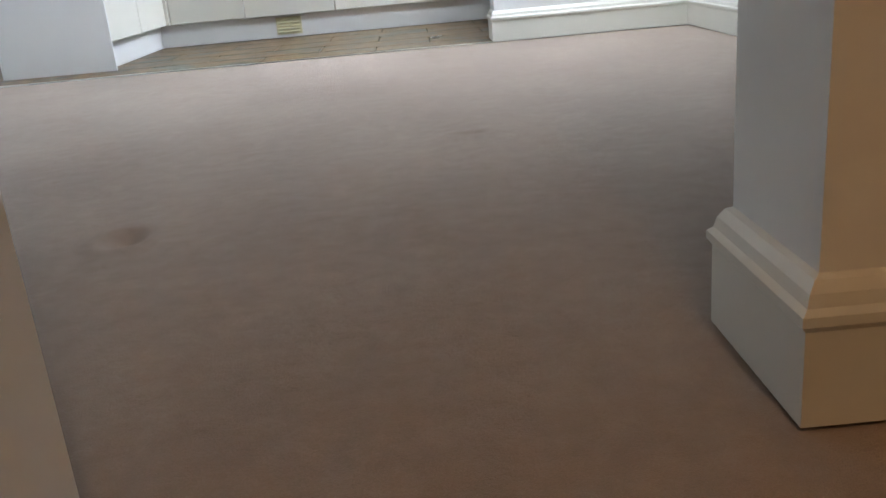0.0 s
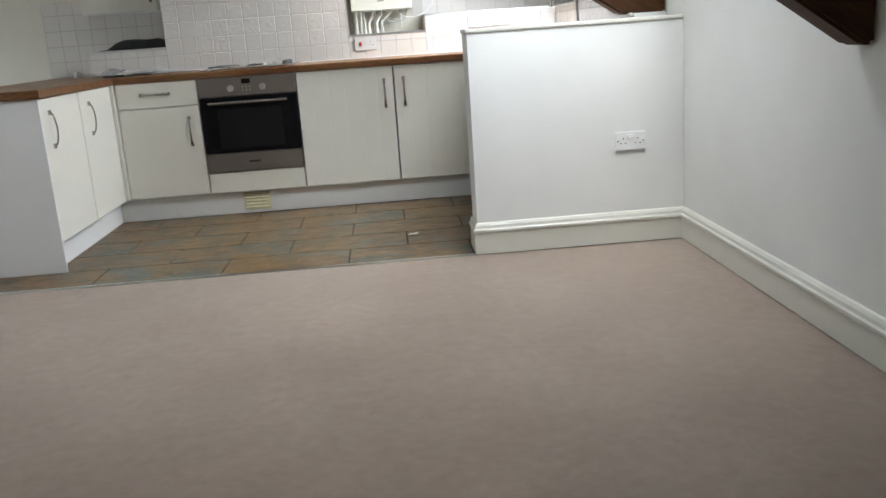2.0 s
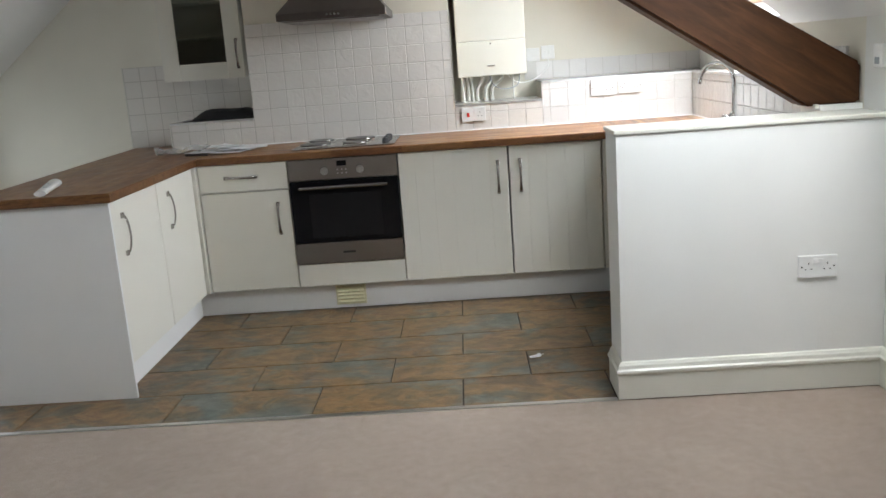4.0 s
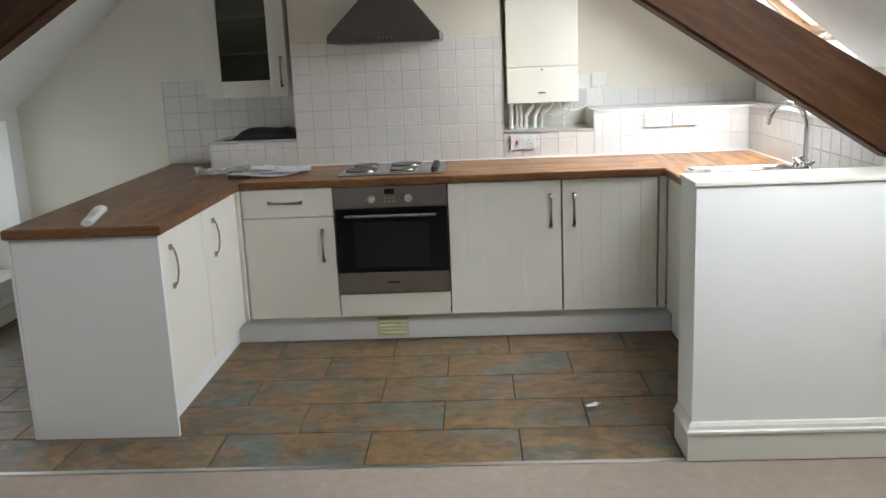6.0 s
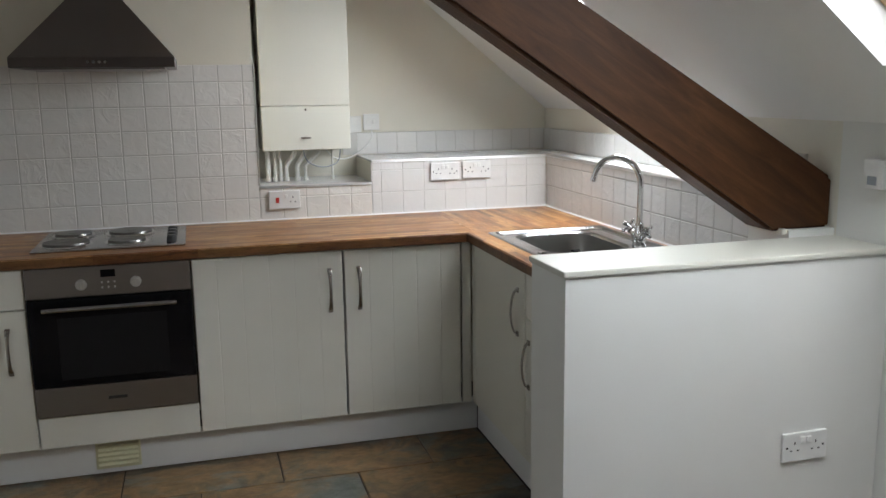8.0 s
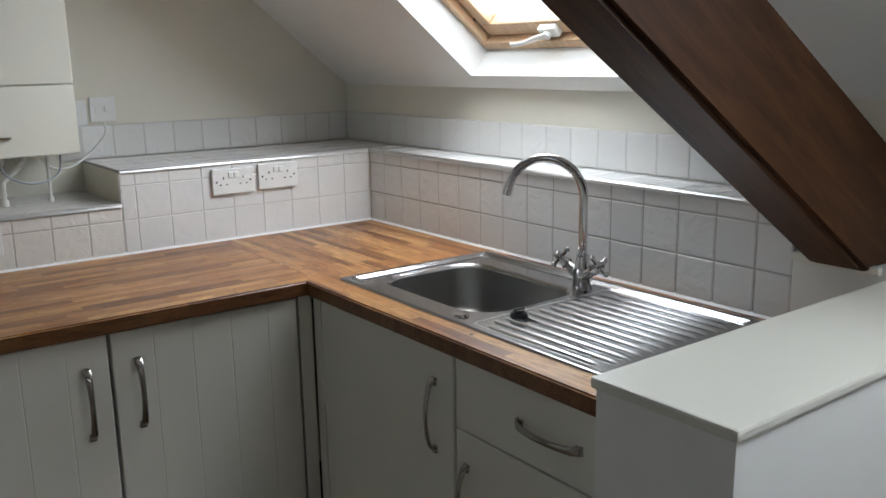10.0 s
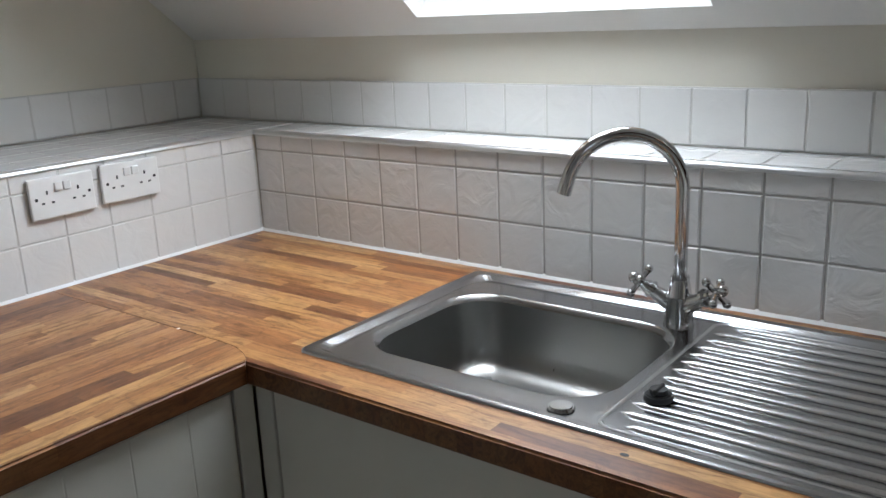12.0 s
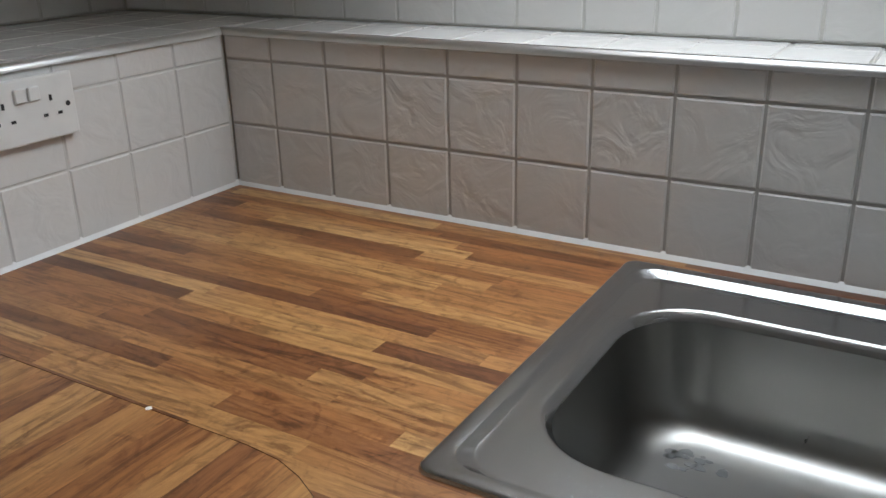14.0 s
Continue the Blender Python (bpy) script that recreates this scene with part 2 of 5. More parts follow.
BLACKG.node_tree.nodes["Principled BSDF"].inputs["Specular IOR Level"].default_value = 0.14
BLACK = plastic("black_plastic", (0.02, 0.02, 0.021), 0.4)
BLACKF = paint("black_fabric", (0.009, 0.009, 0.010), 0.75, 0.4, 0.2, 200)
INNERG = plastic("oven_window", (0.010, 0.010, 0.011), 0.2)
INNERG.node_tree.nodes["Principled BSDF"].inputs["Specular IOR Level"].default_value = 0.2
KNOB = metal("satin_knob_metal", (0.72, 0.71, 0.70), 0.3)
WHITEP = plastic("white_plastic", (0.76, 0.76, 0.74), 0.3)
GREYP = plastic("grey_print", (0.3, 0.33, 0.36), 0.5)
DARKP = plastic("slot_dark", (0.03, 0.03, 0.03), 0.6)
RED = plastic("red_rocker", (0.5, 0.03, 0.025), 0.35)
YEL = plastic("aged_ivory_plastic", (0.72, 0.69, 0.47), 0.45)
ENAMEL = paint("boiler_enamel", (0.80, 0.79, 0.70), 0.3, 0.02, 0.02)
PIPE = plastic("painted_pipe", (0.66, 0.65, 0.6), 0.4)
PAPER = paint("paper", (0.82, 0.83, 0.84), 0.8, 0.05)
SEAL = plastic("sealant", (0.8, 0.8, 0.79), 0.35)
HOBP = metal("hob_plate", (0.12, 0.115, 0.11), 0.32, 0.1)


def clear(name, tint, rough=0.03, ior=1.45):
    m = Nodes(name)
    m.b.inputs["Transmission Weight"].default_value = 1.0
    m.b.inputs["IOR"].default_value = ior
    f = m.noise(m.coord(), 6, 3)
    return m.set(tint, m.math("MULTIPLY_ADD", f, 0.03, rough))


GLASS = clear("pane_glass", (0.97, 0.99, 0.98))
GLASSD = clear("obscure_glass", (0.52, 0.56, 0.46), 0.12)
POLY = plastic("clear_polythene", (0.82, 0.82, 0.80), 0.15)
POLY.node_tree.nodes["Principled BSDF"].inputs["Alpha"].default_value = 0.4

# ---- mesh helpers ----


def mesh_of(name, bm, mat, smooth=False):
    me = bpy.data.meshes.new(name)
    bmesh.ops.recalc_face_normals(bm, faces=bm.faces)
    bm.to_mesh(me)
    bm.free()
    for mm in (mat if isinstance(mat, (list, tuple)) else [mat]):
        me.materials.append(mm)
    if smooth:
        me.shade_smooth()
        me.set_sharp_from_angle(angle=radians(35))
    return me


def part(name, bm, mat, parent=None, label="", smooth=False, m=None):
    me = bm if isinstance(bm, bpy.types.Mesh) else mesh_of(name, bm, mat, smooth)
    ob = new(name, me)
    if parent is not None:
        ob.parent = parent
        base = parent.matrix_world.copy() if parent.parent is None else parent.parent.matrix_basis @ parent.matrix_basis
        ob.matrix_basis = (base.inverted() @ m) if m is not None else base.inverted()
    elif m is not None:
        ob.matrix_basis = m
    if label:
        tagged(ob, label)
    return ob


def thing(name, at, label, category, group="", turn=0):
    e = new(name)
    e.matrix_basis = pose(*at, 0, 0, turn)
    e.matrix_world = e.matrix_basis
    e.empty_display_size = 0.1
    return tagged(e, label, category, group)


def setting(name, bm, mat, label="", smooth=False):
    return tagged(part(name, bm, mat, None, "", smooth), label, "", "", "structure")


def add_box(bm, x0, x1, y0, y1, z0, z1, bevel=0.0, seg=1):
    b = bmesh.new()
    bmesh.ops.create_cube(b, size=1)
    for v in b.verts:
        v.co = Vector(((x0 + x1) / 2 + v.co.x * (x1 - x0), (y0 + y1) / 2 + v.co.y * (y1 - y0), (z0 + z1) / 2 + v.co.z * (z1 - z0)))
    if bevel:
        bmesh.ops.bevel(b, geom=b.edges[:], offset=bevel, segments=seg, affect="EDGES", profile=0.6)
    join(bm, b)
    return bm


def join(bm, b, m=None):
    vs = [bm.verts.new(m @ v.co if m else v.co) for v in b.verts]
    b.verts.index_update()
    for f in b.faces:
        bm.faces.new([vs[v.index] for v in f.verts])
    b.free()


def box(x0, x1, y0, y1, z0, z1, bevel=0.0, seg=1):
    return add_box(bmesh.new(), x0, x1, y0, y1, z0, z1, bevel, seg)


def add_cyl(bm, a, b, r, r2=None, n=20, bevel=0.0):
    a, b = Vector(a), Vector(b)
    t = bmesh.new()
    d = (b - a).length
    bmesh.ops.create_cone(t, cap_ends=True, segments=n, radius1=r, radius2=r if r2 is None else r2, depth=d)
    if bevel:
        es = [e for e in t.edges if len(e.link_faces) == 2 and any(len(f.verts) > 4 for f in e.link_faces)]
        bmesh.ops.bevel(t, geom=es, offset=bevel, segments=2, affect="EDGES")
    q = (b - a).to_track_quat("Z", "Y").to_matrix().to_4x4()
    join(bm, t, Matrix.Translation((a + b) / 2) @ q)
    return bm


def add_ball(bm, c, r, n=12):
    t = bmesh.new()
    bmesh.ops.create_uvsphere(t, u_segments=n, v_segments=n // 2 + 2, radius=r)
    join(bm, t, Matrix.Translation(c))
    return bm


def prism(bm, outline, y0, y1, axis="y"):
    """Closed outline in two coordinates, pushed along the third axis."""
    def co(p, w):
        return {"y": (p[0], w, p[1]), "x": (w, p[0], p[1]), "z": (p[0], p[1], w)}[axis]
    a = [bm.verts.new(co(p, y0)) for p in outline]
    b = [bm.verts.new(co(p, y1)) for p in outline]
    n = len(outline)
    bm.faces.new(a)
    bm.faces.new(b[::-1])
    for i in range(n):
        bm.faces.new((a[i], b[i], b[(i + 1) % n], a[(i + 1) % n]))
    return bm


def tube(bm, pts, r, n=12, flat=1.0, cap=True):
    """Sweep a round (or flattened) section along points. r may be a list."""
    pts = [Vector(p) for p in pts]
    rs = r if isinstance(r, (list, tuple)) else [r] * len(pts)
    rings = []
    up = Vector((0, 0, 1))
    d0 = (pts[1] - pts[0]).normalized()
    if abs(d0.dot(up)) > 0.95:
        up = Vector((1, 0, 0))
    side = d0.cross(up).normalized()
    for i, p in enumerate(pts):
        d = (pts[min(i + 1, len(pts) - 1)] - pts[max(i - 1, 0)]).normalized()
        side = (side - d * side.dot(d)).normalized()
        w = d.cross(side)
        rings.append([bm.verts.new(p + (side * math.cos(a) + w * math.sin(a) * flat) * rs[i]) for a in (2 * math.pi * k / n for k in range(n))])
    for a, b in zip(rings, rings[1:]):
        for k in range(n):
            bm.faces.new((a[k], a[(k + 1) % n], b[(k + 1) % n], b[k]))
    if cap:
        bm.faces.new(rings[0][::-1])
        bm.faces.new(rings[-1])
    return bm


def rrect(x0, x1, y0, y1, r, z, n=8):
    out = []
    for cx, cy, a0 in ((x1 - r, y1 - r, 0), (x0 + r, y1 - r, 90), (x0 + r, y0 + r, 180), (x1 - r, y0 + r, 270)):
        for k in range(n + 1):
            a = radians(a0 + 90 * k / n)
            out.append((cx + r * math.cos(a), cy + r * math.sin(a), z))
    return out


def loft(bm, loops, cap_last=False):
    rings = [[bm.verts.new(p) for p in lp] for lp in loops]
    for a, b in zip(rings, rings[1:]):
        n = len(a)
        for k in range(n):
            bm.faces.new((a[k], a[(k + 1) % n], b[(k + 1) % n], b[k]))
    if cap_last:
        bm.faces.new(rings[-1])
    return rings


# ---- main sizes ----
X_L, X_R = -1.72, 3.04
Y_B, Y_S = 1.085, 0.670
Y_DOOR, Y_DOOR2 = -5.11, -5.335
X_J0, X_J1 = 1.13, 1.978
Y_ST = -5.50
XK = 2.878
TOP = 0.91


def slope_r(x):
    return 1.40 + (X_R - x) * 0.82


def slope_l(x):
    return 1.31 + (x - X_L) * 0.827


# ---- structure ----

def carpet_sheet():
    """The carpet as a fine sheet with gentle rumples and two pressed dents."""
    dents = ((1.045, -4.48, 0.035, 0.05, 0.02), (1.757, -3.77, 0.05, 0.018, 0.009))
    fx, fy = set(np.arange(X_L, X_R, 0.12).round(3)), set(np.arange(Y_ST, -1.5, 0.12).round(3))
    for dx, dy, ra, rb, _ in dents:
        fx |= set(np.arange(dx - 0.09, dx + 0.091, 0.012).round(3))
        fy |= set(np.arange(dy - 0.09, dy + 0.091, 0.012).round(3))
    xs, ys = sorted(fx | {X_R}), sorted(fy | {-1.5})
    bm = bmesh.new()

    def height(x, y):
        h = 0.0012 * noise.noise(Vector((x * 3, y * 3, 0)))
        for dx, dy, ra, rb, depth in dents:
            d = ((x - dx) / ra) ** 2 + ((y - dy) / rb) ** 2
            h += -depth * math.exp(-d * 1.6) + 0.35 * depth * math.exp(-((math.sqrt(d) - 1.6) ** 2) * 3)
        return h
    top = [[bm.verts.new((x, y, height(x, y))) for y in ys] for x in xs]
    for i in range(len(xs) - 1):
        for j in range(len(ys) - 1):
            bm.faces.new((top[i][j], top[i + 1][j], top[i + 1][j + 1], top[i][j + 1]))
    edge = [r[0] for r in top] + top[-1][1:] + [r[-1] for r in top[-2::-1]] + top[0][-2:0:-1]
    low = [bm.verts.new((v.co.x, v.co.y, -0.03)) for v in edge]
    for k in range(len(edge)):
        n = (k + 1) % len(edge)
        bm.faces.new((edge[k], low[k], low[n], edge[n]))
    bm.faces.new(low)
    return bm


setting("floor_carpet", carpet_sheet(), CARPET, "short beige carpet with slight dents", True)
setting("floor_screed", box(X_L, X_R, -1.5, Y_B, -0.04, -0.006), GROUT_F, "dark grout between floor tiles")
stairs = setting("stairs", box(1.313, 2.2, Y_ST - 0.22, Y_ST, -0.6, -0.19, 0.01), CARPET, "carpeted stairs going down from the room")
for i in range(1, 8):
    z = -0.19 * (i + 1)
    part("step", box(1.313, 2.2, Y_ST - 0.22 * (i + 1), Y_ST - 0.22 * i, z - 0.4, z, 0.01), CARPET, stairs)
setting("floor_hall", box(-0.5, 3.6, -9.6, Y_ST - 0.22 * 8, -1.8, -1.71), CARPET, "carpeted hall floor")
setting("wall_stair_front", box(X_L, X_R + 0.2, -5.502, -5.48, -1.72, -0.031), WALL, "white wall below the room floor")
# back wall with its gable outline
gable = [(X_L, -0.1), (X_R, -0.1), (X_R, slope_r(X_R)), (1.45, slope_r(1.45)), (0.02, slope_l(0.02)), (X_L, slope_l(X_L))]
setting("wall_back", prism(bmesh.new(), gable, Y_B, Y_B + 0.15), CREAM, "plain off-white painted gable wall")
# chimney breast behind the hob and the low boxes beside it
setting("wall_chimney_breast", box(0.187, 1.428, Y_S + 0.012, Y_B - 0.002, 0.0, 2.6), WARM, "cream painted chimney breast behind the hob")
setting("wall_ledge_left", box(-0.335, 0.185, Y_S + 0.012, Y_B - 0.002, 0.0, 1.066), WARM, "low boxed ledge, tiled")
setting("wall_niche", box(1.43, 1.965, Y_S + 0.012, Y_B - 0.002, 0.0, 1.062), WARM, "boxed sill under the boiler")
setting("wall_ledge_back", box(1.967, X_R - 0.002, Y_S + 0.012, Y_B - 0.002, 0.0, 1.166), WARM, "boxed tiled ledge along the back")
setting("wall_ledge_side", box(XK + 0.012, X_R - 0.002, -1.055, Y_S + 0.010, 0.0, 1.166), WARM, "boxed tiled ledge along the low side wall")
setting("wall_beam_pad", box(XK - 0.002, X_R - 0.002, -1.262, -1.057, 0.0, 1.074), WALL, "painted pad under the roof beam")
setting("wall_right", box(X_R, X_R + 0.15, Y_DOOR, -1.268, -0.1, slope_r(X_R)), WALL, "low white knee wall under the sloping ceiling")
setting("wall_right_kitchen", box(X_R, X_R + 0.15, -1.268, Y_B, -0.1, slope_r(X_R)), CREAM, "low cream knee wall above the tiled ledge")
# left wall with the window recess
WY0, WY1, WZ0, WZ1 = -0.85, 0.93, 0.27, 1.24
setting("wall_left_low", box(X_L - 0.25, X_L, -5.44, Y_B, -0.1, WZ0), WALL, "white wall below the window")
setting("wall_left_head", box(X_L - 0.25, X_L, -5.44, Y_B, WZ1, slope_l(X_L) + 0.02), WALL, "white wall above the window")
setting("wall_left_near", box(X_L - 0.25, X_L, -5.44, WY0, WZ0, WZ1), WALL, "white low side wall")
setting("wall_left_far", box(X_L - 0.25, X_L, WY1, Y_B, WZ0, WZ1), WALL, "white wall beside the window")
# near wall with the doorway
setting("wall_near_right", box(X_J1, X_R, Y_DOOR2, Y_DOOR, 0.0, slope_r(X_J1) + 0.05), WALL, "white stub wall beside the opening")
setting("wall_near_left", box(X_L, 1.311, -5.66, -5.44, -1.7, 3.2), WALL, "white wall beside the opening")
setting("wall_near_head", box(X_L, X_J1, Y_DOOR2, Y_DOOR, 2.1, 3.2), WALL, "white wall above the opening")
# hall shell
setting("wall_hall_right", box(3.6, 3.7, -9.6, -5.34, -1.8, 3.0), WALL, "white hall wall")
setting("wall_hall_left", box(-0.6, -0.5, -9.6, -5.34, -1.8, 3.0), WALL, "white hall wall")
setting("wall_hall_end", box(-0.6, 3.7, -9.7, -9.6, -1.8, 3.0), WALL, "white hall end wall")
setting("ceiling_hall", box(-0.6, 3.7, -9.7, -5.34, 2.6, 2.7), CEIL, "white hall ceiling")
setting("wall_hall_front", box(X_R, 3.7, -5.34, -5.12, -1.8, 2.7), WALL, "white hall wall")


def sloped_ceiling(name, x_low, x_top, zf, openings, label, thick=0.16):
    """A roof slope from x_low to x_top, cut by openings (xa, xb, ya, yb) with their reveals."""
    bm = bmesh.new()
    sx = 1 if x_low > x_top else -1
    slope = (zf(x_top) - zf(x_low)) / (x_top - x_low)
    nrm = Vector((-slope, 0, 1)).normalized() * thick
    xs = sorted({x_low, x_top, *(v for o in openings for v in o[:2])})
    ys = sorted({-5.44, Y_B, *(v for o in openings for v in o[2:])})
    for a, b in zip(xs, xs[1:]):
        for c, d in zip(ys, ys[1:]):
            mx, my = (a + b) / 2, (c + d) / 2
            if any(o[0] < mx < o[1] and o[2] < my < o[3] for o in openings):
                continue
            lo = [Vector((x, y, zf(x))) for x, y in ((a, c), (b, c), (b, d), (a, d))]
            vs = [bm.verts.new(p) for p in lo] + [bm.verts.new(p + nrm) for p in lo]
            for f in ((0, 1, 2, 3), (7, 6, 5, 4), (0, 4, 5, 1), (1, 5, 6, 2), (2, 6, 7, 3), (3, 7, 4, 0)):
                bm.faces.new([vs[i] for i in f])
    bmesh.ops.remove_doubles(bm, verts=bm.verts, dist=0.0005)
    return setting(name, bm, CEIL, label)


VK = (2.28, 2.99, -0.49, 0.20)
VR = (2.15, 2.85, -2.64, -1.62)
VL = (-1.25, -0.55, -3.1, -2.2)
sloped_ceiling("ceiling_slope_right", X_R + 0.13, 0.74, slope_r, [VK, VR], "white sloping ceiling with a roof window")
sloped_ceiling("ceiling_slope_left", X_L - 0.2, 0.74, slope_l, [VL], "white sloping ceiling with a roof window")
setting("ceiling_collar", box(-0.4, 1.85, Y_DOOR, Y_B, 2.5, 2.56), CEIL, "flat white ceiling strip at the top")


# roof windows: pine frame, sash and pane
def roof_window(name, o, zf, label):
    xa, xb, ya, yb = o
    x_low = xb if zf(xa) > zf(xb) else xa
    x_high = xa if x_low == xb else xb
    s = (zf(x_high) - zf(x_low)) / (x_high - x_low)
    up = Vector((x_high - x_low, 0, zf(x_high) - zf(x_low)))
    length = up.length
    up.normalize()
    across = Vector((0, 1, 0))
    nrm = Vector((-s, 0, 1)).normalized()
    m = Matrix((( *across, 0), (*up, 0), (*nrm, 0), (0, 0, 0, 1))).transposed()
    m.translation = Vector((x_low, (ya + yb) / 2, zf(x_low))) + nrm * 0.105
    t = new(name)
    t.matrix_basis = m
    t.matrix_world = m
    tagged(t, label, "", "", "structure")
    w = (yb - ya) / 2 - 0.002

    def p(nm, bm, mat, parent=t, lab=""):
        ob = part(nm, bm, mat, None, lab)
        ob.parent = parent
        return ob
    fr = bmesh.new()
    for a, b, c, d in ((-w, w, 0.002, 0.035), (-w, w, length - 0.035, length - 0.002), (-w, -w + 0.03, 0.035, length - 0.035), (w - 0.03, w, 0.035, length - 0.035)):
        add_box(fr, a, b, c, d, 0.0, 0.09, 0.002)
    frame_ob = p("window_frame", fr, PINE, t, "varnished pine frame")
    sash = bmesh.new()
    wi, l0, l1 = w - 0.034, 0.039, length - 0.039
    for a, b, c, d in ((-wi, wi, l0, l0 + 0.055), (-wi, wi, l1 - 0.055, l1), (-wi, -wi + 0.05, l0 + 0.055, l1 - 0.055), (wi - 0.05, wi, l0 + 0.055, l1 - 0.055)):
        add_box(sash, a, b, c, d, 0.025, 0.085, 0.006, 2)
    p("sash", sash, PINE, t, "varnished pine sash")
    pane = p("pane", box(-wi + 0.045, wi - 0.045, l0 + 0.05, l1 - 0.05, 0.055, 0.061), GLASS)
    pane.visible_shadow = False
    h = bmesh.new()
    add_box(h, -0.035, 0.035, 0.048, 0.085, 0.002, 0.024, 0.004, 2)
    tube(h, [(0.0, 0.066, -0.006), (0.04, 0.066, -0.014), (0.09, 0.064, -0.03), (0.14, 0.06, -0.034), (0.155, 0.058, -0.024)], [0.011, 0.010, 0.008, 0.009, 0.005], 10, 0.7)
    add_cyl(h, (0, 0.066, 0.006), (0, 0.066, -0.012), 0.013, n=14)
    p("handle", h, WHITEP, t, "grey and white metal handle")
    k = bmesh.new()
    add_cyl(k, (w - 0.028, 0.12, 0.03), (w - 0.036, 0.12, 0.03), 0.008, n=12)
    p("bolt_socket", k, DARKP, t)
    return t


roof_window("window_kitchen_roof", VK, slope_r, "pine roof window over the sink, closed")
roof_window("window_room_right", VR, slope_r, "pine roof window in the right slope above the carpet, closed")
roof_window("window_room_roof", VL, slope_l, "pine roof window in the left slope, closed")
# side window in the low left wall
sw = setting("window_side", box(X_L - 0.25, X_L + 0.03, WY0 - 0.03, WY1 + 0.0, WZ0 - 0.025, WZ0 + 0.004, 0.004), GLOSS, "white painted low window with a deep sill")
wf = bmesh.new()
for c, d, e, f in ((WY0, WY1, WZ0 + 0.006, WZ0 + 0.06), (WY0, WY1, WZ1 - 0.05, WZ1), (WY0, WY0 + 0.05, WZ0 + 0.06, WZ1 - 0.05), (WY1 - 0.05, WY1, WZ0 + 0.06, WZ1 - 0.05), (0.01, 0.06, WZ0 + 0.06, WZ1 - 0.05)):
    add_box(wf, X_L - 0.24, X_L - 0.18, c, d, e, f, 0.003)
part("window_frame", wf, GLOSS, sw)
for a, b in ((WY0 + 0.045, 0.012), (0.058, WY1 - 0.045)):
    pn = part("pane", box(X_L - 0.214, X_L - 0.208, a, b, WZ0 + 0.055, WZ1 - 0.045), GLASS, sw)
    pn.visible_shadow = False

# half-height partition
PX0, PY0, PY1, PZ = 2.036, -1.50, -1.268, 1.034
setting("wall_partition", box(PX0, X_R - 0.002, PY0, PY1, 0.0, PZ), WALL, "white half-height partition wall")
setting("trim_partition_cap", box(PX0 - 0.008, X_R - 0.003, PY0 - 0.007, PY1 + 0.006, PZ + 0.001, PZ + 0.019, 0.005, 2), GLOSS, "white painted cap board on the partition")

SK = [(0, 0.005), (0.018, 0.005), (0.018, 0.105), (0.0235, 0.112), (0.0235, 0.122), (0.017, 0.128), (0.014, 0.141), (0.007, 0.152), (0.0, 0.156)]


def skirting(name, pts, label):
    """Sweeps the moulded board along a plan line; its left side is the wall's."""
    bm = bmesh.new()
    pts = [Vector(p) for p in pts]
    rings = []
    for i, p in enumerate(pts):
        dirs = []
        if i:
            dirs.append((pts[i] - pts[i - 1]).normalized())
        if i + 1 < len(pts):
            dirs.append((pts[i + 1] - pts[i]).normalized())
        ns = [Vector((d.y, -d.x)) for d in dirs]
        off = sum(ns, Vector((0, 0)))
        off = off / max(0.3, off.dot(ns[0]))
        rings.append([bm.verts.new((p.x + off.x * u, p.y + off.y * u, z)) for u, z in SK])
    for a, b in zip(rings, rings[1:]):
        for k in range(len(SK)):
            j = (k + 1) % len(SK)
            bm.faces.new((a[k], a[j], b[j], b[k]))
    bm.faces.new(rings[0])
    bm.faces.new(rings[-1][::-1])
    return setting(name, bm, GLOSS, label)


skirting("baseboard_partition", [(PX0, -1.30), (PX0, PY0), (X_R, PY0), (X_R, Y_DOOR + 0.0), (X_J1, Y_DOOR), (X_J1, Y_DOOR2), (X_R, Y_DOOR2)][::1], "tall moulded off-white skirting board")
skirting("baseboard_left", [(1.29, -5.44), (X_L, -5.44), (X_L, Y_B), (-0.78, Y_B)], "tall moulded off-white skirting board")
setting("trim_threshold", box(X_L + 0.03, PX0 - 0.02, -1.512, -1.486, -0.004, 0.006, 0.003, 2), metal("threshold_alu", (0.6, 0.6, 0.58), 0.35), "thin metal strip between carpet and tiles")


# roof trusses
def rafter(name, x0, y0, y1, xe, zlo, zup, label, right=True):
    """A raking timber from the ridge to the side wall, in its own turned axes."""
    bm = bmesh.new()
    pts = [(x0, zlo(x0)), (xe[0], zlo(xe[0])), (xe[1], zlo(xe[0])), (xe[1], zup(xe[1])), (x0, zup(x0))]
    prism(bm, pts, y0, y1)
    bmesh.ops.bevel(bm, geom=bm.edges[:], offset=0.011, segments=2, affect="EDGES")
    ang = math.atan2(zlo(x0) - zlo(xe[0]), x0 - xe[0])
    m = Matrix.Translation((x0, y0, zlo(x0))) @ Matrix.Rotation(-ang if right else -ang, 4, "Y")
    inv = m.inverted()
    for v in bm.verts:
        v.co = inv @ v.co
    ob = part(name, bm, BEAM, None, "", False, m)
    return tagged(ob, label, "beam", "roof beams")


def lo1(x):
    return 1.48 - 0.655 * (x - 2.2)


def up1(x):
    return 1.734 - 0.605 * (x - 2.2)


rafter("roof_beam", 0.76, -1.245, -1.12, (2.825, 3.036), lo1, up1, "dark brown stained raking roof timber above the partition")
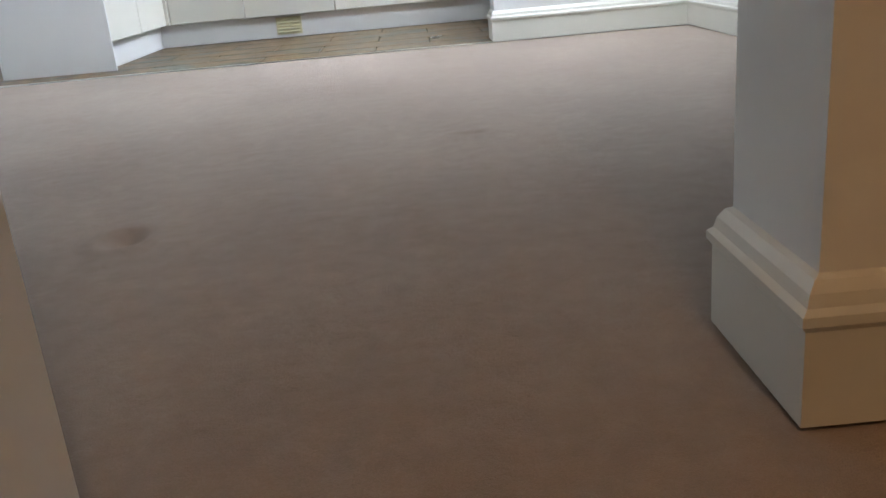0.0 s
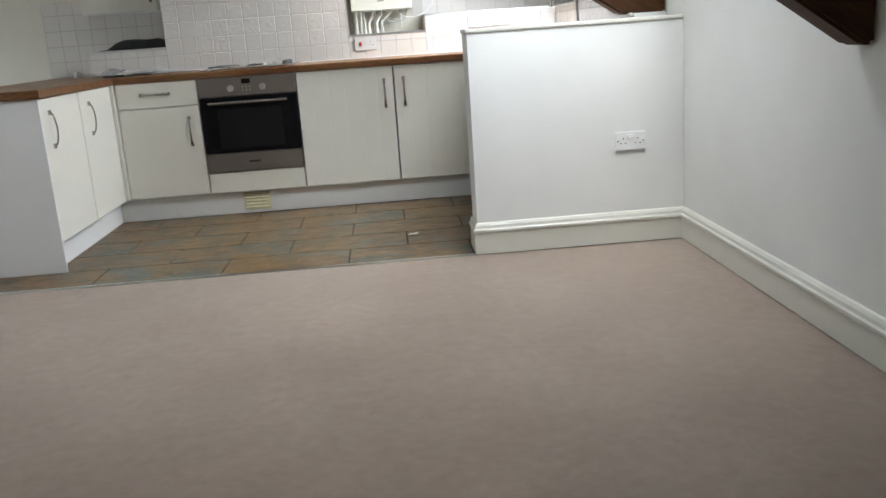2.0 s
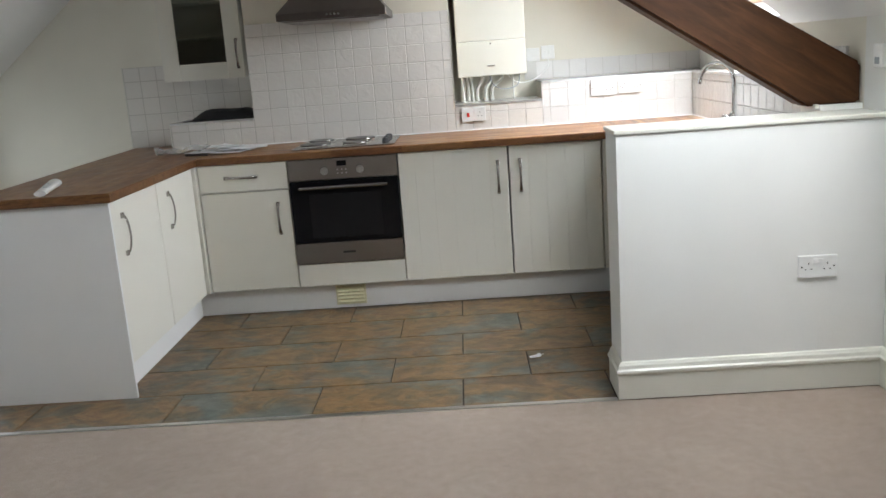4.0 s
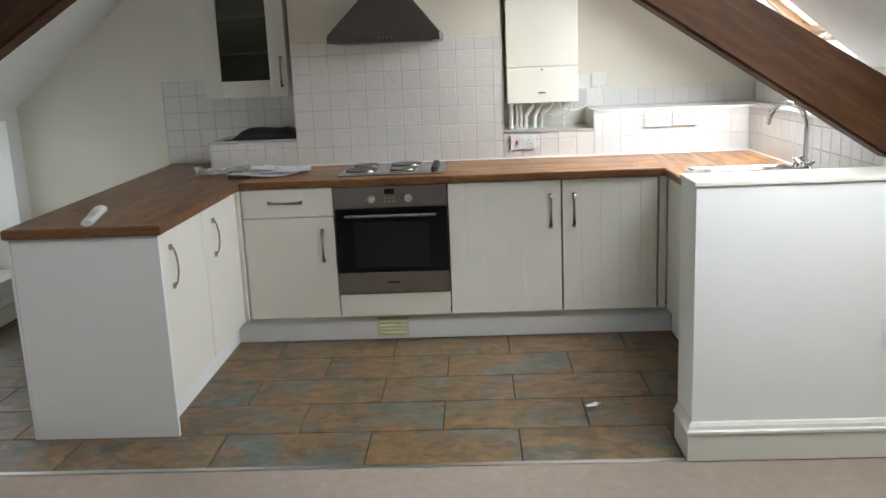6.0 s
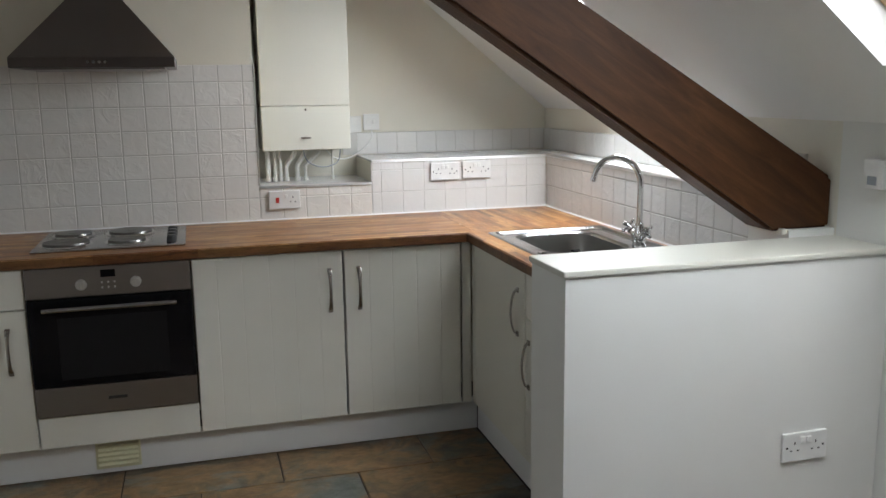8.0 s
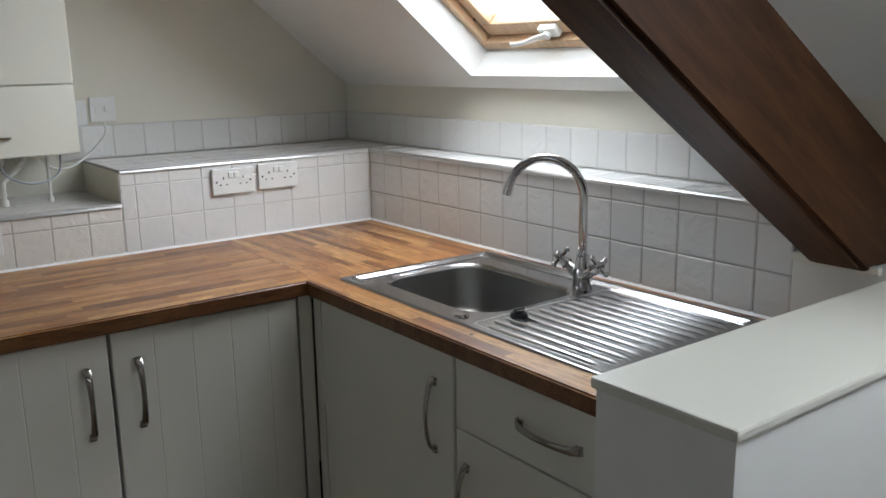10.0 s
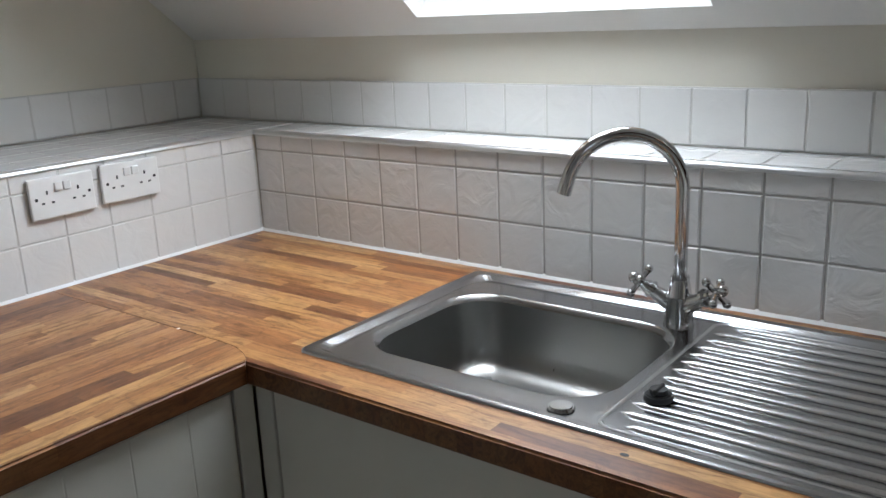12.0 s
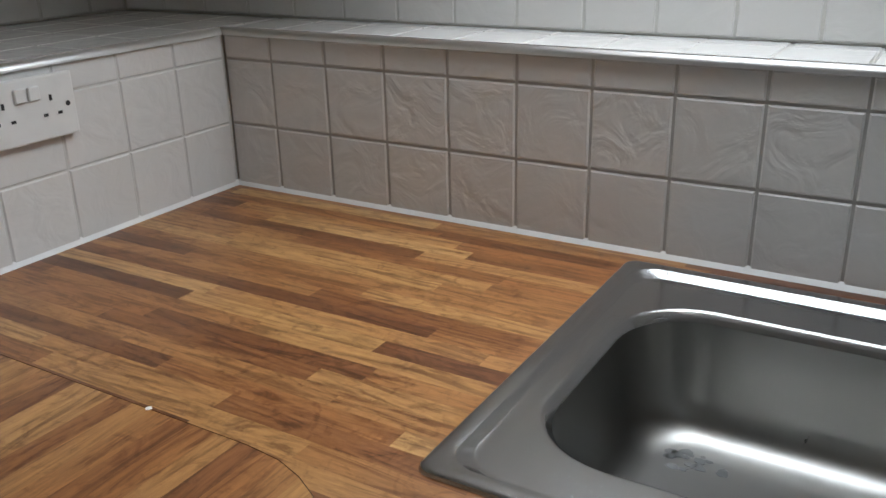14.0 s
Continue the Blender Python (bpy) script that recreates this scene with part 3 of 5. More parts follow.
rafter("roof_beam", 0.72, -1.245, -1.12, (-1.36, -1.716), lambda x: 1.786 + 0.64 * (x + 0.248), lambda x: 2.03 + 0.60 * (x + 0.248), "dark brown stained raking roof timber on the window side")


def lo2(x):
    return 0.931 + 0.69 * (2.999 - x)


rafter("roof_beam", 0.76, -3.11, -2.985, (2.999, 3.036), lo2, lambda x: lo2(x) + 0.24, "dark brown stained raking roof timber over the carpet")
rafter("roof_beam", 0.72, -3.11, -2.985, (-1.55, -1.716), lambda x: lo2(1.44 - x), lambda x: lo2(1.44 - x) + 0.24, "dark brown stained raking roof timber over the carpet, window side")

# ---- base units ----
D_T = 0.02


def handle(bm, axis, at, out, length=0.182):
    """A flat bow handle that widens at its feet; at is its middle on the face, out the way it stands off."""
    at, out = Vector(at), Vector(out)
    ax = Vector((0, 0, 1)) if axis == "z" else (Vector((1, 0, 0)) if abs(out.y) > 0.5 else Vector((0, 1, 0)))
    wd = ax.cross(out)
    N = 14
    rings = []
    for i in range(N + 1):
        u = -1 + 2 * i / N
        lift = 0.004 + 0.026 * (1 - u * u) ** 0.6 if abs(u) < 1 else 0.0
        w = 0.0062 + 0.0038 * abs(u) ** 2.5
        c = at + ax * u * length / 2 + out * lift
        rings.append([bm.verts.new(c + wd * a * w + out * b * 0.0028) for a, b in ((-1, -1), (1, -1), (1, 0.4), (0.6, 1), (-0.6, 1), (-1, 0.4))])
    for a, b in zip(rings, rings[1:]):
        for k in range(6):
            bm.faces.new((a[k], a[(k + 1) % 6], b[(k + 1) % 6], b[k]))
    bm.faces.new(rings[0][::-1])
    bm.faces.new(rings[-1])
    for u in (-1, 1):
        c = at + ax * u * (length / 2 - 0.008)
        t = bmesh.new()
        bmesh.ops.create_cube(t, size=1)
        for v in t.verts:
            q = v.co.copy()
            v.co = c + ax * q.x * 0.02 + wd * q.y * 0.017 + out * (q.z * 0.008 + 0.004)
        bmesh.ops.bevel(t, geom=t.edges[:], offset=0.002, segments=1, affect="EDGES")
        join(bm, t)
    return bm


def grooved_front(a0, a1, z0, z1, face, sign, axis, grooves):
    """A door slab with shallow upright grooves. a runs along the run; face is the front plane; sign its outward way."""
    bm = bmesh.new()
    prof = [(a0, 0.003), (a0 + 0.003, 0.0)]
    for g in grooves:
        prof += [(g - 0.0022, 0.0), (g - 0.0005, 0.0011), (g + 0.0005, 0.0011), (g + 0.0022, 0.0)]
    prof += [(a1 - 0.003, 0.0), (a1, 0.003)]
    def co(a, depth, z):
        f = face - sign * depth
        return (a, f, z) if axis == "x" else (f, a, z)
    rows = []
    for z, extra in ((z0, 0.003), (z0 + 0.003, 0), (z1 - 0.003, 0), (z1, 0.003)):
        rows.append([bm.verts.new(co(a, max(d, extra), z)) for a, d in prof])
    for r, s in zip(rows, rows[1:]):
        for k in range(len(prof) - 1):
            bm.faces.new((r[k], r[k + 1], s[k + 1], s[k]))
    back = [bm.verts.new(co(a, D_T, z)) for a, z in ((a0, z0), (a1, z0), (a1, z1), (a0, z1))]
    bm.faces.new(back)
    bm.faces.new([back[0], back[1]] + rows[0][::-1])
    bm.faces.new([back[3], back[2]] + rows[-1][::-1])
    bm.faces.new([back[0], back[3]] + [r[0] for r in rows][::-1])
    bm.faces.new([back[1], back[2]] + [r[-1] for r in rows][::-1])
    return bm


def base_unit(a0, a1, face, depth, axis, sign, fronts, label, group="base units", top=0.868):
    """fronts: (kind, z0, z1, handle axis, handle a, handle z, grooves)."""
    mid = (a0 + a1) / 2
    at = (mid, face - sign * depth / 2, 0) if axis == "x" else (face - sign * depth / 2, mid, 0)
    t = thing("base_cabinet", at, label, "kitchen cabinet", group)
    near, far = face - sign * (D_T + 0.002), face - sign * depth
    lo, hi = min(near, far), max(near, far)
    g = 0.0015
    b = bmesh.new()
    if axis == "x":
        add_box(b, a0 + g, a1 - g, lo, hi, 0.15, top, 0.001)
    else:
        add_box(b, lo, hi, a0 + g, a1 - g, 0.15, top, 0.001)
    part("body", b, CARC, t)
    out = (0, sign, 0) if axis == "x" else (sign, 0, 0)
    for kind, z0, z1, hax, ha, hz, grooves in fronts:
        d = part(kind, grooved_front(a0 + 0.0025, a1 - 0.0025, z0, z1, face, sign, axis, grooves), DOORM, t)
        if hax:
            p = (ha, face, hz) if axis == "x" else (face, ha, hz)
            part("handle", handle(bmesh.new(), hax, p, out), NICKEL, d, "satin nickel bow handle", True)
    return t


def grv(a0, a1, n=5):
    return [a0 + 0.07 + (a1 - a0 - 0.14) * i / n for i in range(n + 1)]


base_unit(-0.0, 0.5, 0.0, 0.62, "x", -1, [("drawer", 0.716, 0.866, "x", 0.238, 0.795, []), ("door", 0.153, 0.711, "z", 0.428, 0.555, [])], "cream base unit with one drawer over a door, closed")
base_unit(1.105, 1.705, 0.0, 0.62, "x", -1, [("door", 0.153, 0.866, "z", 1.648, 0.703, [1.2, 1.3, 1.405, 1.505, 1.605])], "wide cream base unit with one closed door beside the oven")
base_unit(1.709, 2.212, 0.0, 0.62, "x", -1, [("door", 0.153, 0.866, "z", 1.770, 0.705, [1.813, 1.912, 2.017, 2.121])], "narrow cream base unit with one closed door in the corner")
base_unit(-0.60, -0.035, -0.02, 0.61, "y", 1, [("door", 0.153, 0.866, "z", -0.46, 0.71, [])], "cream peninsula base unit with a closed door next to the corner")
base_unit(-1.165, -0.604, -0.02, 0.61, "y", 1, [("door", 0.153, 0.866, "z", -1.06, 0.71, [])], "cream peninsula base unit with a closed door at the free end")
base_unit(-0.635, -0.04, 2.26, 0.60, "y", -1, [("door", 0.153, 0.866, "z", -0.566, 0.70, [])], "cream sink base unit with one closed door", top=0.72)
base_unit(-1.235, -0.639, 2.26, 0.60, "y", -1, [("drawer", 0.697, 0.866, "y", -0.94, 0.78, []), ("door", 0.153, 0.692, "z", -0.682, 0.53, [])], "cream base unit with a drawer over a door under the drainer")
t = thing("end_panel", (-0.32, -1.178, 0), "plain white end panel of the peninsula, its face in shade", "panel")
part("board", box(-0.624, -0.017, -1.182, -1.167, 0.001, 0.868, 0.0015), CARC, t)
part("back_board", box(-0.640, -0.6255, -1.182, 0.3, 0.001, 0.868, 0.0015), CARC, t)
t = thing("filler_panel", (2.235, 0.0, 0.153), "narrow cream corner filler strips", "panel")
part("strip", box(2.217, 2.257, 0.004, 0.02, 0.153, 0.868, 0.001), DOORM, t)
part("strip", box(2.262, 2.278, -0.036, 0.003, 0.153, 0.868, 0.001), DOORM, t)
t = thing("filler_panel", (-0.02, 0.0, 0.153), "narrow cream corner filler strip", "panel")
part("strip", box(-0.04, -0.003, -0.03, 0.02, 0.153, 0.868, 0.001), DOORM, t)

# plinths
t = thing("plinth", (1.1, 0.06, 0), "white plinth board under the back units", "plinth")
part("board", box(-0.10, 2.30, 0.062, 0.078, 0.002, 0.149, 0.0015), CARC, t)
t = thing("plinth", (-0.08, -0.6, 0), "white plinth board under the peninsula units", "plinth")
part("board", box(-0.105, -0.089, -1.162, 0.06, 0.002, 0.149, 0.0015), CARC, t)
t = thing("plinth", (2.3, -0.6, 0), "white plinth board under the sink units", "plinth")
part("board", box(2.302, 2.318, -1.262, 0.06, 0.002, 0.149, 0.0015), CARC, t)
t = thing("plinth_vent", (0.78, 0.055, 0.02), "yellowed plastic louvre vent in the plinth", "vent")
b = bmesh.new()
add_box(b, 0.69, 0.862, 0.0565, 0.0605, 0.022, 0.136, 0.001)
part("frame", b, YEL, t)
for i in range(5):
    z = 0.034 + i * 0.0205
    part("slat", prism(bmesh.new(), [(0.0555, z), (0.046, z + 0.002), (0.046, z + 0.005), (0.0555, z + 0.013)], 0.70, 0.852, "x"), YEL, t)


# ---- oven ----
def oven():
    x0, x1 = 0.504, 1.101
    t = thing("built_in_oven", (0.8, 0.28, 0.283), "built-in single electric oven, brown-grey steel and black glass, closed", "oven")
    part("body", box(x0 + 0.01, x1 - 0.01, 0.02, 0.56, 0.285, 0.865, 0.002), CARC, t)
    part("control_panel", box(x0, x1, -0.014, 0.018, 0.753, 0.867, 0.003, 2), STEEL_D, t, "brushed steel control panel")
    d = part("door", box(x0, x1, -0.016, 0.018, 0.405, 0.748, 0.003, 2), BLACKG, t, "black glass oven door")
    part("window", box(0.605, 1.003, -0.0185, -0.0165, 0.43, 0.675, 0.001), INNERG, d, "dark inner window")
    h = bmesh.new()
    add_cyl(h, (0.56, -0.052, 0.715), (1.045, -0.052, 0.715), 0.009, n=16, bevel=0.002)
    for x in (0.59, 1.015):
        add_cyl(h, (x, -0.017, 0.715), (x, -0.05, 0.715), 0.007, n=12)
    part("handle", h, STEEL, d, "brushed steel bar handle", True)
    lp = part("lower_panel", box(x0, x1, -0.014, 0.018, 0.285, 0.401, 0.003, 2), STEEL_D, t, "brushed steel lower trim")
    part("badge", box(0.765, 0.835, -0.0152, -0.0143, 0.338, 0.350), DARKP, lp)
    for x in (0.702, 0.899):
        k = bmesh.new()
        add_cyl(k, (x, -0.0145, 0.80), (x, -0.02, 0.80), 0.021, n=28)
        add_cyl(k, (x, -0.02, 0.80), (x, -0.042, 0.80), 0.0185, 0.016, 28, 0.002)
        add_box(k, x - 0.0025, x + 0.0025, -0.046, -0.038, 0.788, 0.815, 0.001)
        part("knob", k, KNOB, t, "bright metal control knob", True)
    part("display", box(0.773, 0.826, -0.0165, -0.0145, 0.825, 0.853), BLACKG, t)
    for i in range(3):
        for j in range(2):
            k = bmesh.new()
            x = 0.776 + i * 0.023
            z = 0.785 + j * 0.02
            add_cyl(k, (x, -0.0145, z), (x, -0.018, z), 0.004, n=12)
            part("button", k, KNOB, t)
    f = thing("filler_panel", (0.8, 0.0, 0.153), "white filler board below the oven", "panel")
    part("board", box(x0, x1, -0.0, 0.018, 0.153, 0.279, 0.0015), DOORM, f)


oven()


# ---- worktops ----
def worktop(name, outline, mat, label, holes=None, edge=lambda x, y: True):
    """Board with a rounded front edge, cut from a plan outline."""
    bm = bmesh.new()
    if holes:
        loops = [outline] + holes
        edges = []
        for lp in loops:
            vs = [bm.verts.new((x, y, TOP)) for x, y in lp]
            edges += [bm.edges.new((vs[i], vs[(i + 1) % len(vs)])) for i in range(len(vs))]
        bmesh.ops.triangle_fill(bm, edges=edges, use_beauty=True)
    else:
        bm.faces.new([bm.verts.new((x, y, TOP)) for x, y in outline])
    r = bmesh.ops.extrude_face_region(bm, geom=bm.faces[:])
    bmesh.ops.translate(bm, verts=[v for v in r["geom"] if isinstance(v, bmesh.types.BMVert)], vec=(0, 0, -0.04))
    bmesh.ops.recalc_face_normals(bm, faces=bm.faces)
    n = len(outline)
    rim = [e for e in bm.edges if len(e.link_faces) == 2 and abs(e.calc_face_angle()) > 1.2 and (e.verts[0].co.z == e.verts[1].co.z)
           and edge((e.verts[0].co.x + e.verts[1].co.x) / 2, (e.verts[0].co.y + e.verts[1].co.y) / 2)]
    bmesh.ops.bevel(bm, geom=rim, offset=0.004, segments=3, affect="EDGES")
    # Upright faces take the second slot, with edge shade in its colour.
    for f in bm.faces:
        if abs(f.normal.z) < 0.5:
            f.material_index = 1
    ob = part(name, bm, [mat, WOOD_EDGE_SHADE], None, "", True)
    return tagged(ob, label, "worktop", "worktops")


SX0, SX1, SY0, SY1 = 2.315, 2.842, -1.04, -0.05
hole = [(x, y) for x, y, _ in rrect(2.3335, 2.8235, -1.0215, -0.0685, 0.03, 0, 6)]
mitre = [(2.236, -0.010), (2.250, 0.004), (2.264, 0.030), (2.274, 0.060), (2.278, 0.10), (2.278, Y_S + 0.010)]
w1 = worktop("worktop", [(0.003, -0.010), *mitre, (0.003, Y_S + 0.010)], WOOD_X, "wooden block worktop along the back with papers and hob on it", None,
             lambda x, y: y < -0.008)
w2 = worktop("worktop", [(2.2365, -1.262), (XK + 0.010, -1.262), (XK + 0.010, Y_S + 0.010), *[(x + 0.0008, y) for x, y in mitre[::-1]]], WOOD_Y, "wooden block worktop with an inset steel sink", [hole],
             lambda x, y: x < 2.24 and y < -0.010)
w3 = worktop("worktop", [(0.002, -1.203), (0.002, Y_S + 0.010), (-0.338, Y_S + 0.010), (-0.338, Y_B - 0.002), (-0.735, Y_B - 0.002), (-0.645, -1.203)], WOOD_Y_SHADE, "wooden block worktop of the peninsula, shade painted into its wood", None,
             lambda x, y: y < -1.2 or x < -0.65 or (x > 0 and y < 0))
b = bmesh.new()
add_ball(b, (2.291, -0.661, TOP - 0.0005), 0.0045, 10)
for v in b.verts:
    v.co.z = TOP + (v.co.z - TOP) * 0.15
    v.co.y = -0.66 + (v.co.y + 0.66) * 1.5
part("chip", b, DARKP, w2, "small dark chip in the front edge")
b = bmesh.new()
add_ball(b, (2.279, 0.226, TOP), 0.0035, 10)
for v in b.verts:
    v.co.z = TOP + (v.co.z - TOP) * 0.2
part("filler_speck", b, SEAL, w2, "white speck of filler in the joint")


# ---- sink and tap ----
def sink():
    t = thing("kitchen_sink", ((SX0 + SX1) / 2, (SY0 + SY1) / 2, TOP), "stainless steel inset sink with one bowl and a ribbed drainer", "sink")
    bx0, bx1, by0, by1 = 2.40, 2.745, -0.563, -0.10
    z = TOP + 0.001
    bm = bmesh.new()
    lo = [rrect(SX0 + o, SX1 - o, SY0 + o, SY1 - o, r, z + dz, 8) for o, r, dz in
          ((0, 0.014, -0.0004), (0.0012, 0.0135, 0.003), (0.0035, 0.0125, 0.0046), (0.006, 0.012, 0.0048), (0.0175, 0.03, 0.0048), (0.0186, 0.031, 0.0045), (0.0194, 0.032, 0.0038),
           (0.0265, 0.039, -0.0033), (0.0273, 0.040, -0.0038), (0.0284, 0.041, -0.004), (0.032, 0.045, -0.004))]
    z = TOP - 0.003
    rings = loft(bm, lo)
    inner = rings[-1]
    top_edges = [bm.edges.get((inner[i], inner[(i + 1) % len(inner)])) for i in range(len(inner))]
    q = rrect(bx0 - 0.006, bx1 + 0.006, by0 - 0.006, by1 + 0.006, 0.096, z, 8)
    bowl = [q, rrect(bx0 - 0.004, bx1 + 0.004, by0 - 0.004, by1 + 0.004, 0.094, z - 0.0001, 8), rrect(bx0, bx1, by0, by1, 0.09, z - 0.0025, 8), rrect(bx0 + 0.006, bx1 - 0.006, by0 + 0.006, by1 - 0.006, 0.086, z - 0.012, 8),
            rrect(bx0 + 0.014, bx1 - 0.014, by0 + 0.014, by1 - 0.014, 0.08, z - 0.10, 8), rrect(bx0 + 0.02, bx1 - 0.02, by0 + 0.02, by1 - 0.02, 0.076, z - 0.125, 8),
            rrect(bx0 + 0.033, bx1 - 0.033, by0 + 0.033, by1 - 0.033, 0.066, z - 0.142, 8), rrect(bx0 + 0.055, bx1 - 0.055, by0 + 0.055, by1 - 0.055, 0.05, z - 0.149, 8)]
    br = loft(bm, bowl[:4])
    edges = top_edges + [bm.edges.get((br[0][i], br[0][(i + 1) % len(br[0])])) for i in range(len(br[0]))]
    bmesh.ops.triangle_fill(bm, edges=edges, use_beauty=True)
    basin = part("basin", bm, STEEL, t, "brushed steel basin and deck", True)
    groove = [rrect(2.345 + o, 2.812 - o, -1.008 + o, -0.585 - o, 0.028 - o, z + dz, 8) for o, dz in ((0, 0.0), (0.0025, 0.0018), (0.0055, 0.0018), (0.008, 0.0))]
    lip = bmesh.new()
    loft(lip, groove)
    part("drainer_lip", lip, STEEL_GLINT, basin, "low pressed ridge round the drainer", True)
    pan = bmesh.new()
    loft(pan, bowl[3:], True)
    part("bowl", pan, STEEL_B, basin, "dull brushed steel bowl", True)
    for i in range(13):
        x = 2.368 + i * 0.0352
        ya, yb = (-0.985, -0.602) if 0 < i < 12 else (-0.965, -0.625)
        b = bmesh.new()
        tube(b, [(x, ya, z - 0.001), (x, ya + 0.018, z + 0.0008), (x, yb - 0.018, z + 0.0008), (x, yb, z - 0.001)], [0.002, 0.0078, 0.0078, 0.002], 16, 0.52)
        part("drainer_rib", b, STEEL_GLINT, basin, "", True)
    rng = random.Random(5)
    for mx, my, n, spread in ((2.663, -0.192, 26, 0.017), (2.654, -0.433, 16, 0.02)):
        st = bmesh.new()
        for _ in range(n):
            cx0, cy0, r0 = rng.gauss(0, spread * 0.55), rng.gauss(0, spread), rng.uniform(0.0015, 0.0055)
            pts = [(mx + cx0 + r0 * (0.7 + 0.6 * rng.random()) * math.cos(a), my + cy0 + 1.5 * r0 * (0.7 + 0.6 * rng.random()) * math.sin(a)) for a in (k * math.pi / 4 for k in range(8))]
            prism(st, pts, z - 0.1489, z - 0.1486, "z")
        part("water_mark", st, DULL, t, "dull grey stain on the bottom of the bowl")
    w = bmesh.new()
    cx, cy = 2.57, -0.33
    add_cyl(w, (cx, cy, z - 0.1485), (cx, cy, z - 0.145), 0.042, 0.038, 32)
    part("waste", w, CHROME, t, "round chrome waste", True)
    k = bmesh.new()
    add_cyl(k, (2.368, -0.527, z - 0.0005), (2.368, -0.527, z + 0.006), 0.021, 0.018, 28, 0.002)
    part("blanking_cap", k, CHROME, t, "round chrome cap on the rim", True)


sink()


def tap():
    bx, by, bz = 2.763, -0.536, TOP - 0.003
    t = thing("mixer_tap", (bx, by, bz), "chrome swan-neck mixer tap with two cross-head handles", "tap")
    ex, ey = 2.645, -0.380
    d = Vector((ex - bx, ey - by, 0))
    span = d.length
    d.normalize()
    b = bmesh.new()
    add_cyl(b, (bx, by, bz), (bx, by, bz + 0.008), 0.027, 0.026, 28)
    add_cyl(b, (bx, by, bz + 0.008), (bx, by, bz + 0.055), 0.025, 0.023, 28)
    add_cyl(b, (bx, by, bz + 0.055), (bx, by, bz + 0.085), 0.022, 0.0155, 28)
    add_cyl(b, (bx, by, bz + 0.083), (bx, by, bz + 0.092), 0.0165, n=24, bevel=0.002)
    part("body", b, CHROME, t, "", True)
    r = span / 2
    top = 1.148
    pts = [Vector((bx, by, bz + 0.09 + (top - bz - 0.09) * i / 6)) for i in range(7)]
    for i in range(1, 19):
        a = math.pi * i / 18 * 0.93
        pts.append(Vector((bx, by, top)) + d * (r - r * math.cos(a)) + Vector((0, 0, r * math.sin(a))))
    s = bmesh.new()
    tube(s, pts, 0.0118, 18)
    sp = part("spout", s, CHROME, t, "", True)
    e = pts[-1]
    dv = (pts[-1] - pts[-2]).normalized()
    n = bmesh.new()
    add_cyl(n, e - dv * 0.002, e + dv * 0.022, 0.0125, n=20, bevel=0.001)
    part("aerator", n, CHROME, sp, "", True)
    side = Vector((0, 1, 0))
    for sg in (-1, 1):
        g = bmesh.new()
        a = Vector((bx, by, bz + 0.03))
        u = (side * sg * 0.9 + Vector((-0.15, 0, 0.56))).normalized()
        add_cyl(g, a, a + u * 0.03, 0.016, 0.0155, 20)
        add_cyl(g, a + u * 0.03, a + u * 0.055, 0.0155, 0.011, 20)
        add_cyl(g, a + u * 0.053, a + u * 0.062, 0.0165, n=20, bevel=0.002)
        add_cyl(g, a + u * 0.062, a + u * 0.07, 0.012, 0.012, 16)
        add_cyl(g, a + u * 0.07, a + u * 0.09, 0.009, 0.0085, 16)
        c = a + u * 0.082
        p = u.cross(Vector((0, 0, 1))).normalized()
        q2 = u.cross(p).normalized()
        for k in range(4):
            w = p * math.cos(k * math.pi / 2 + 0.5) + q2 * math.sin(k * math.pi / 2 + 0.5)
            tube(g, [c, c + w * 0.012, c + w * 0.024], [0.0065, 0.005, 0.0058], 10)
            add_ball(g, c + w * 0.027, 0.0078)
        add_ball(g, a + u * 0.094, 0.0105)
        part("cross_handle", g, CHROME, t, "", True)


tap()
b = bmesh.new()
px, py, pz = 2.455, -0.634, TOP + 0.003
add_cyl(b, (px, py, pz), (px, py, pz + 0.010), 0.022, 0.019, 26, 0.002)
t = thing("sink_plug", (px, py, pz), "black rubber sink plug lying on the drainer", "plug")
part("disc", b, BLACK, t, "", True)
b = add_box(bmesh.new(), px - 0.017, px + 0.017, py - 0.0035, py + 0.0035, pz + 0.011, pz + 0.02, 0.002)
add_cyl(b, (px, py, pz + 0.011), (px, py, pz + 0.017), 0.013, n=16)
part("grip", b, BLACK, t, "", True)


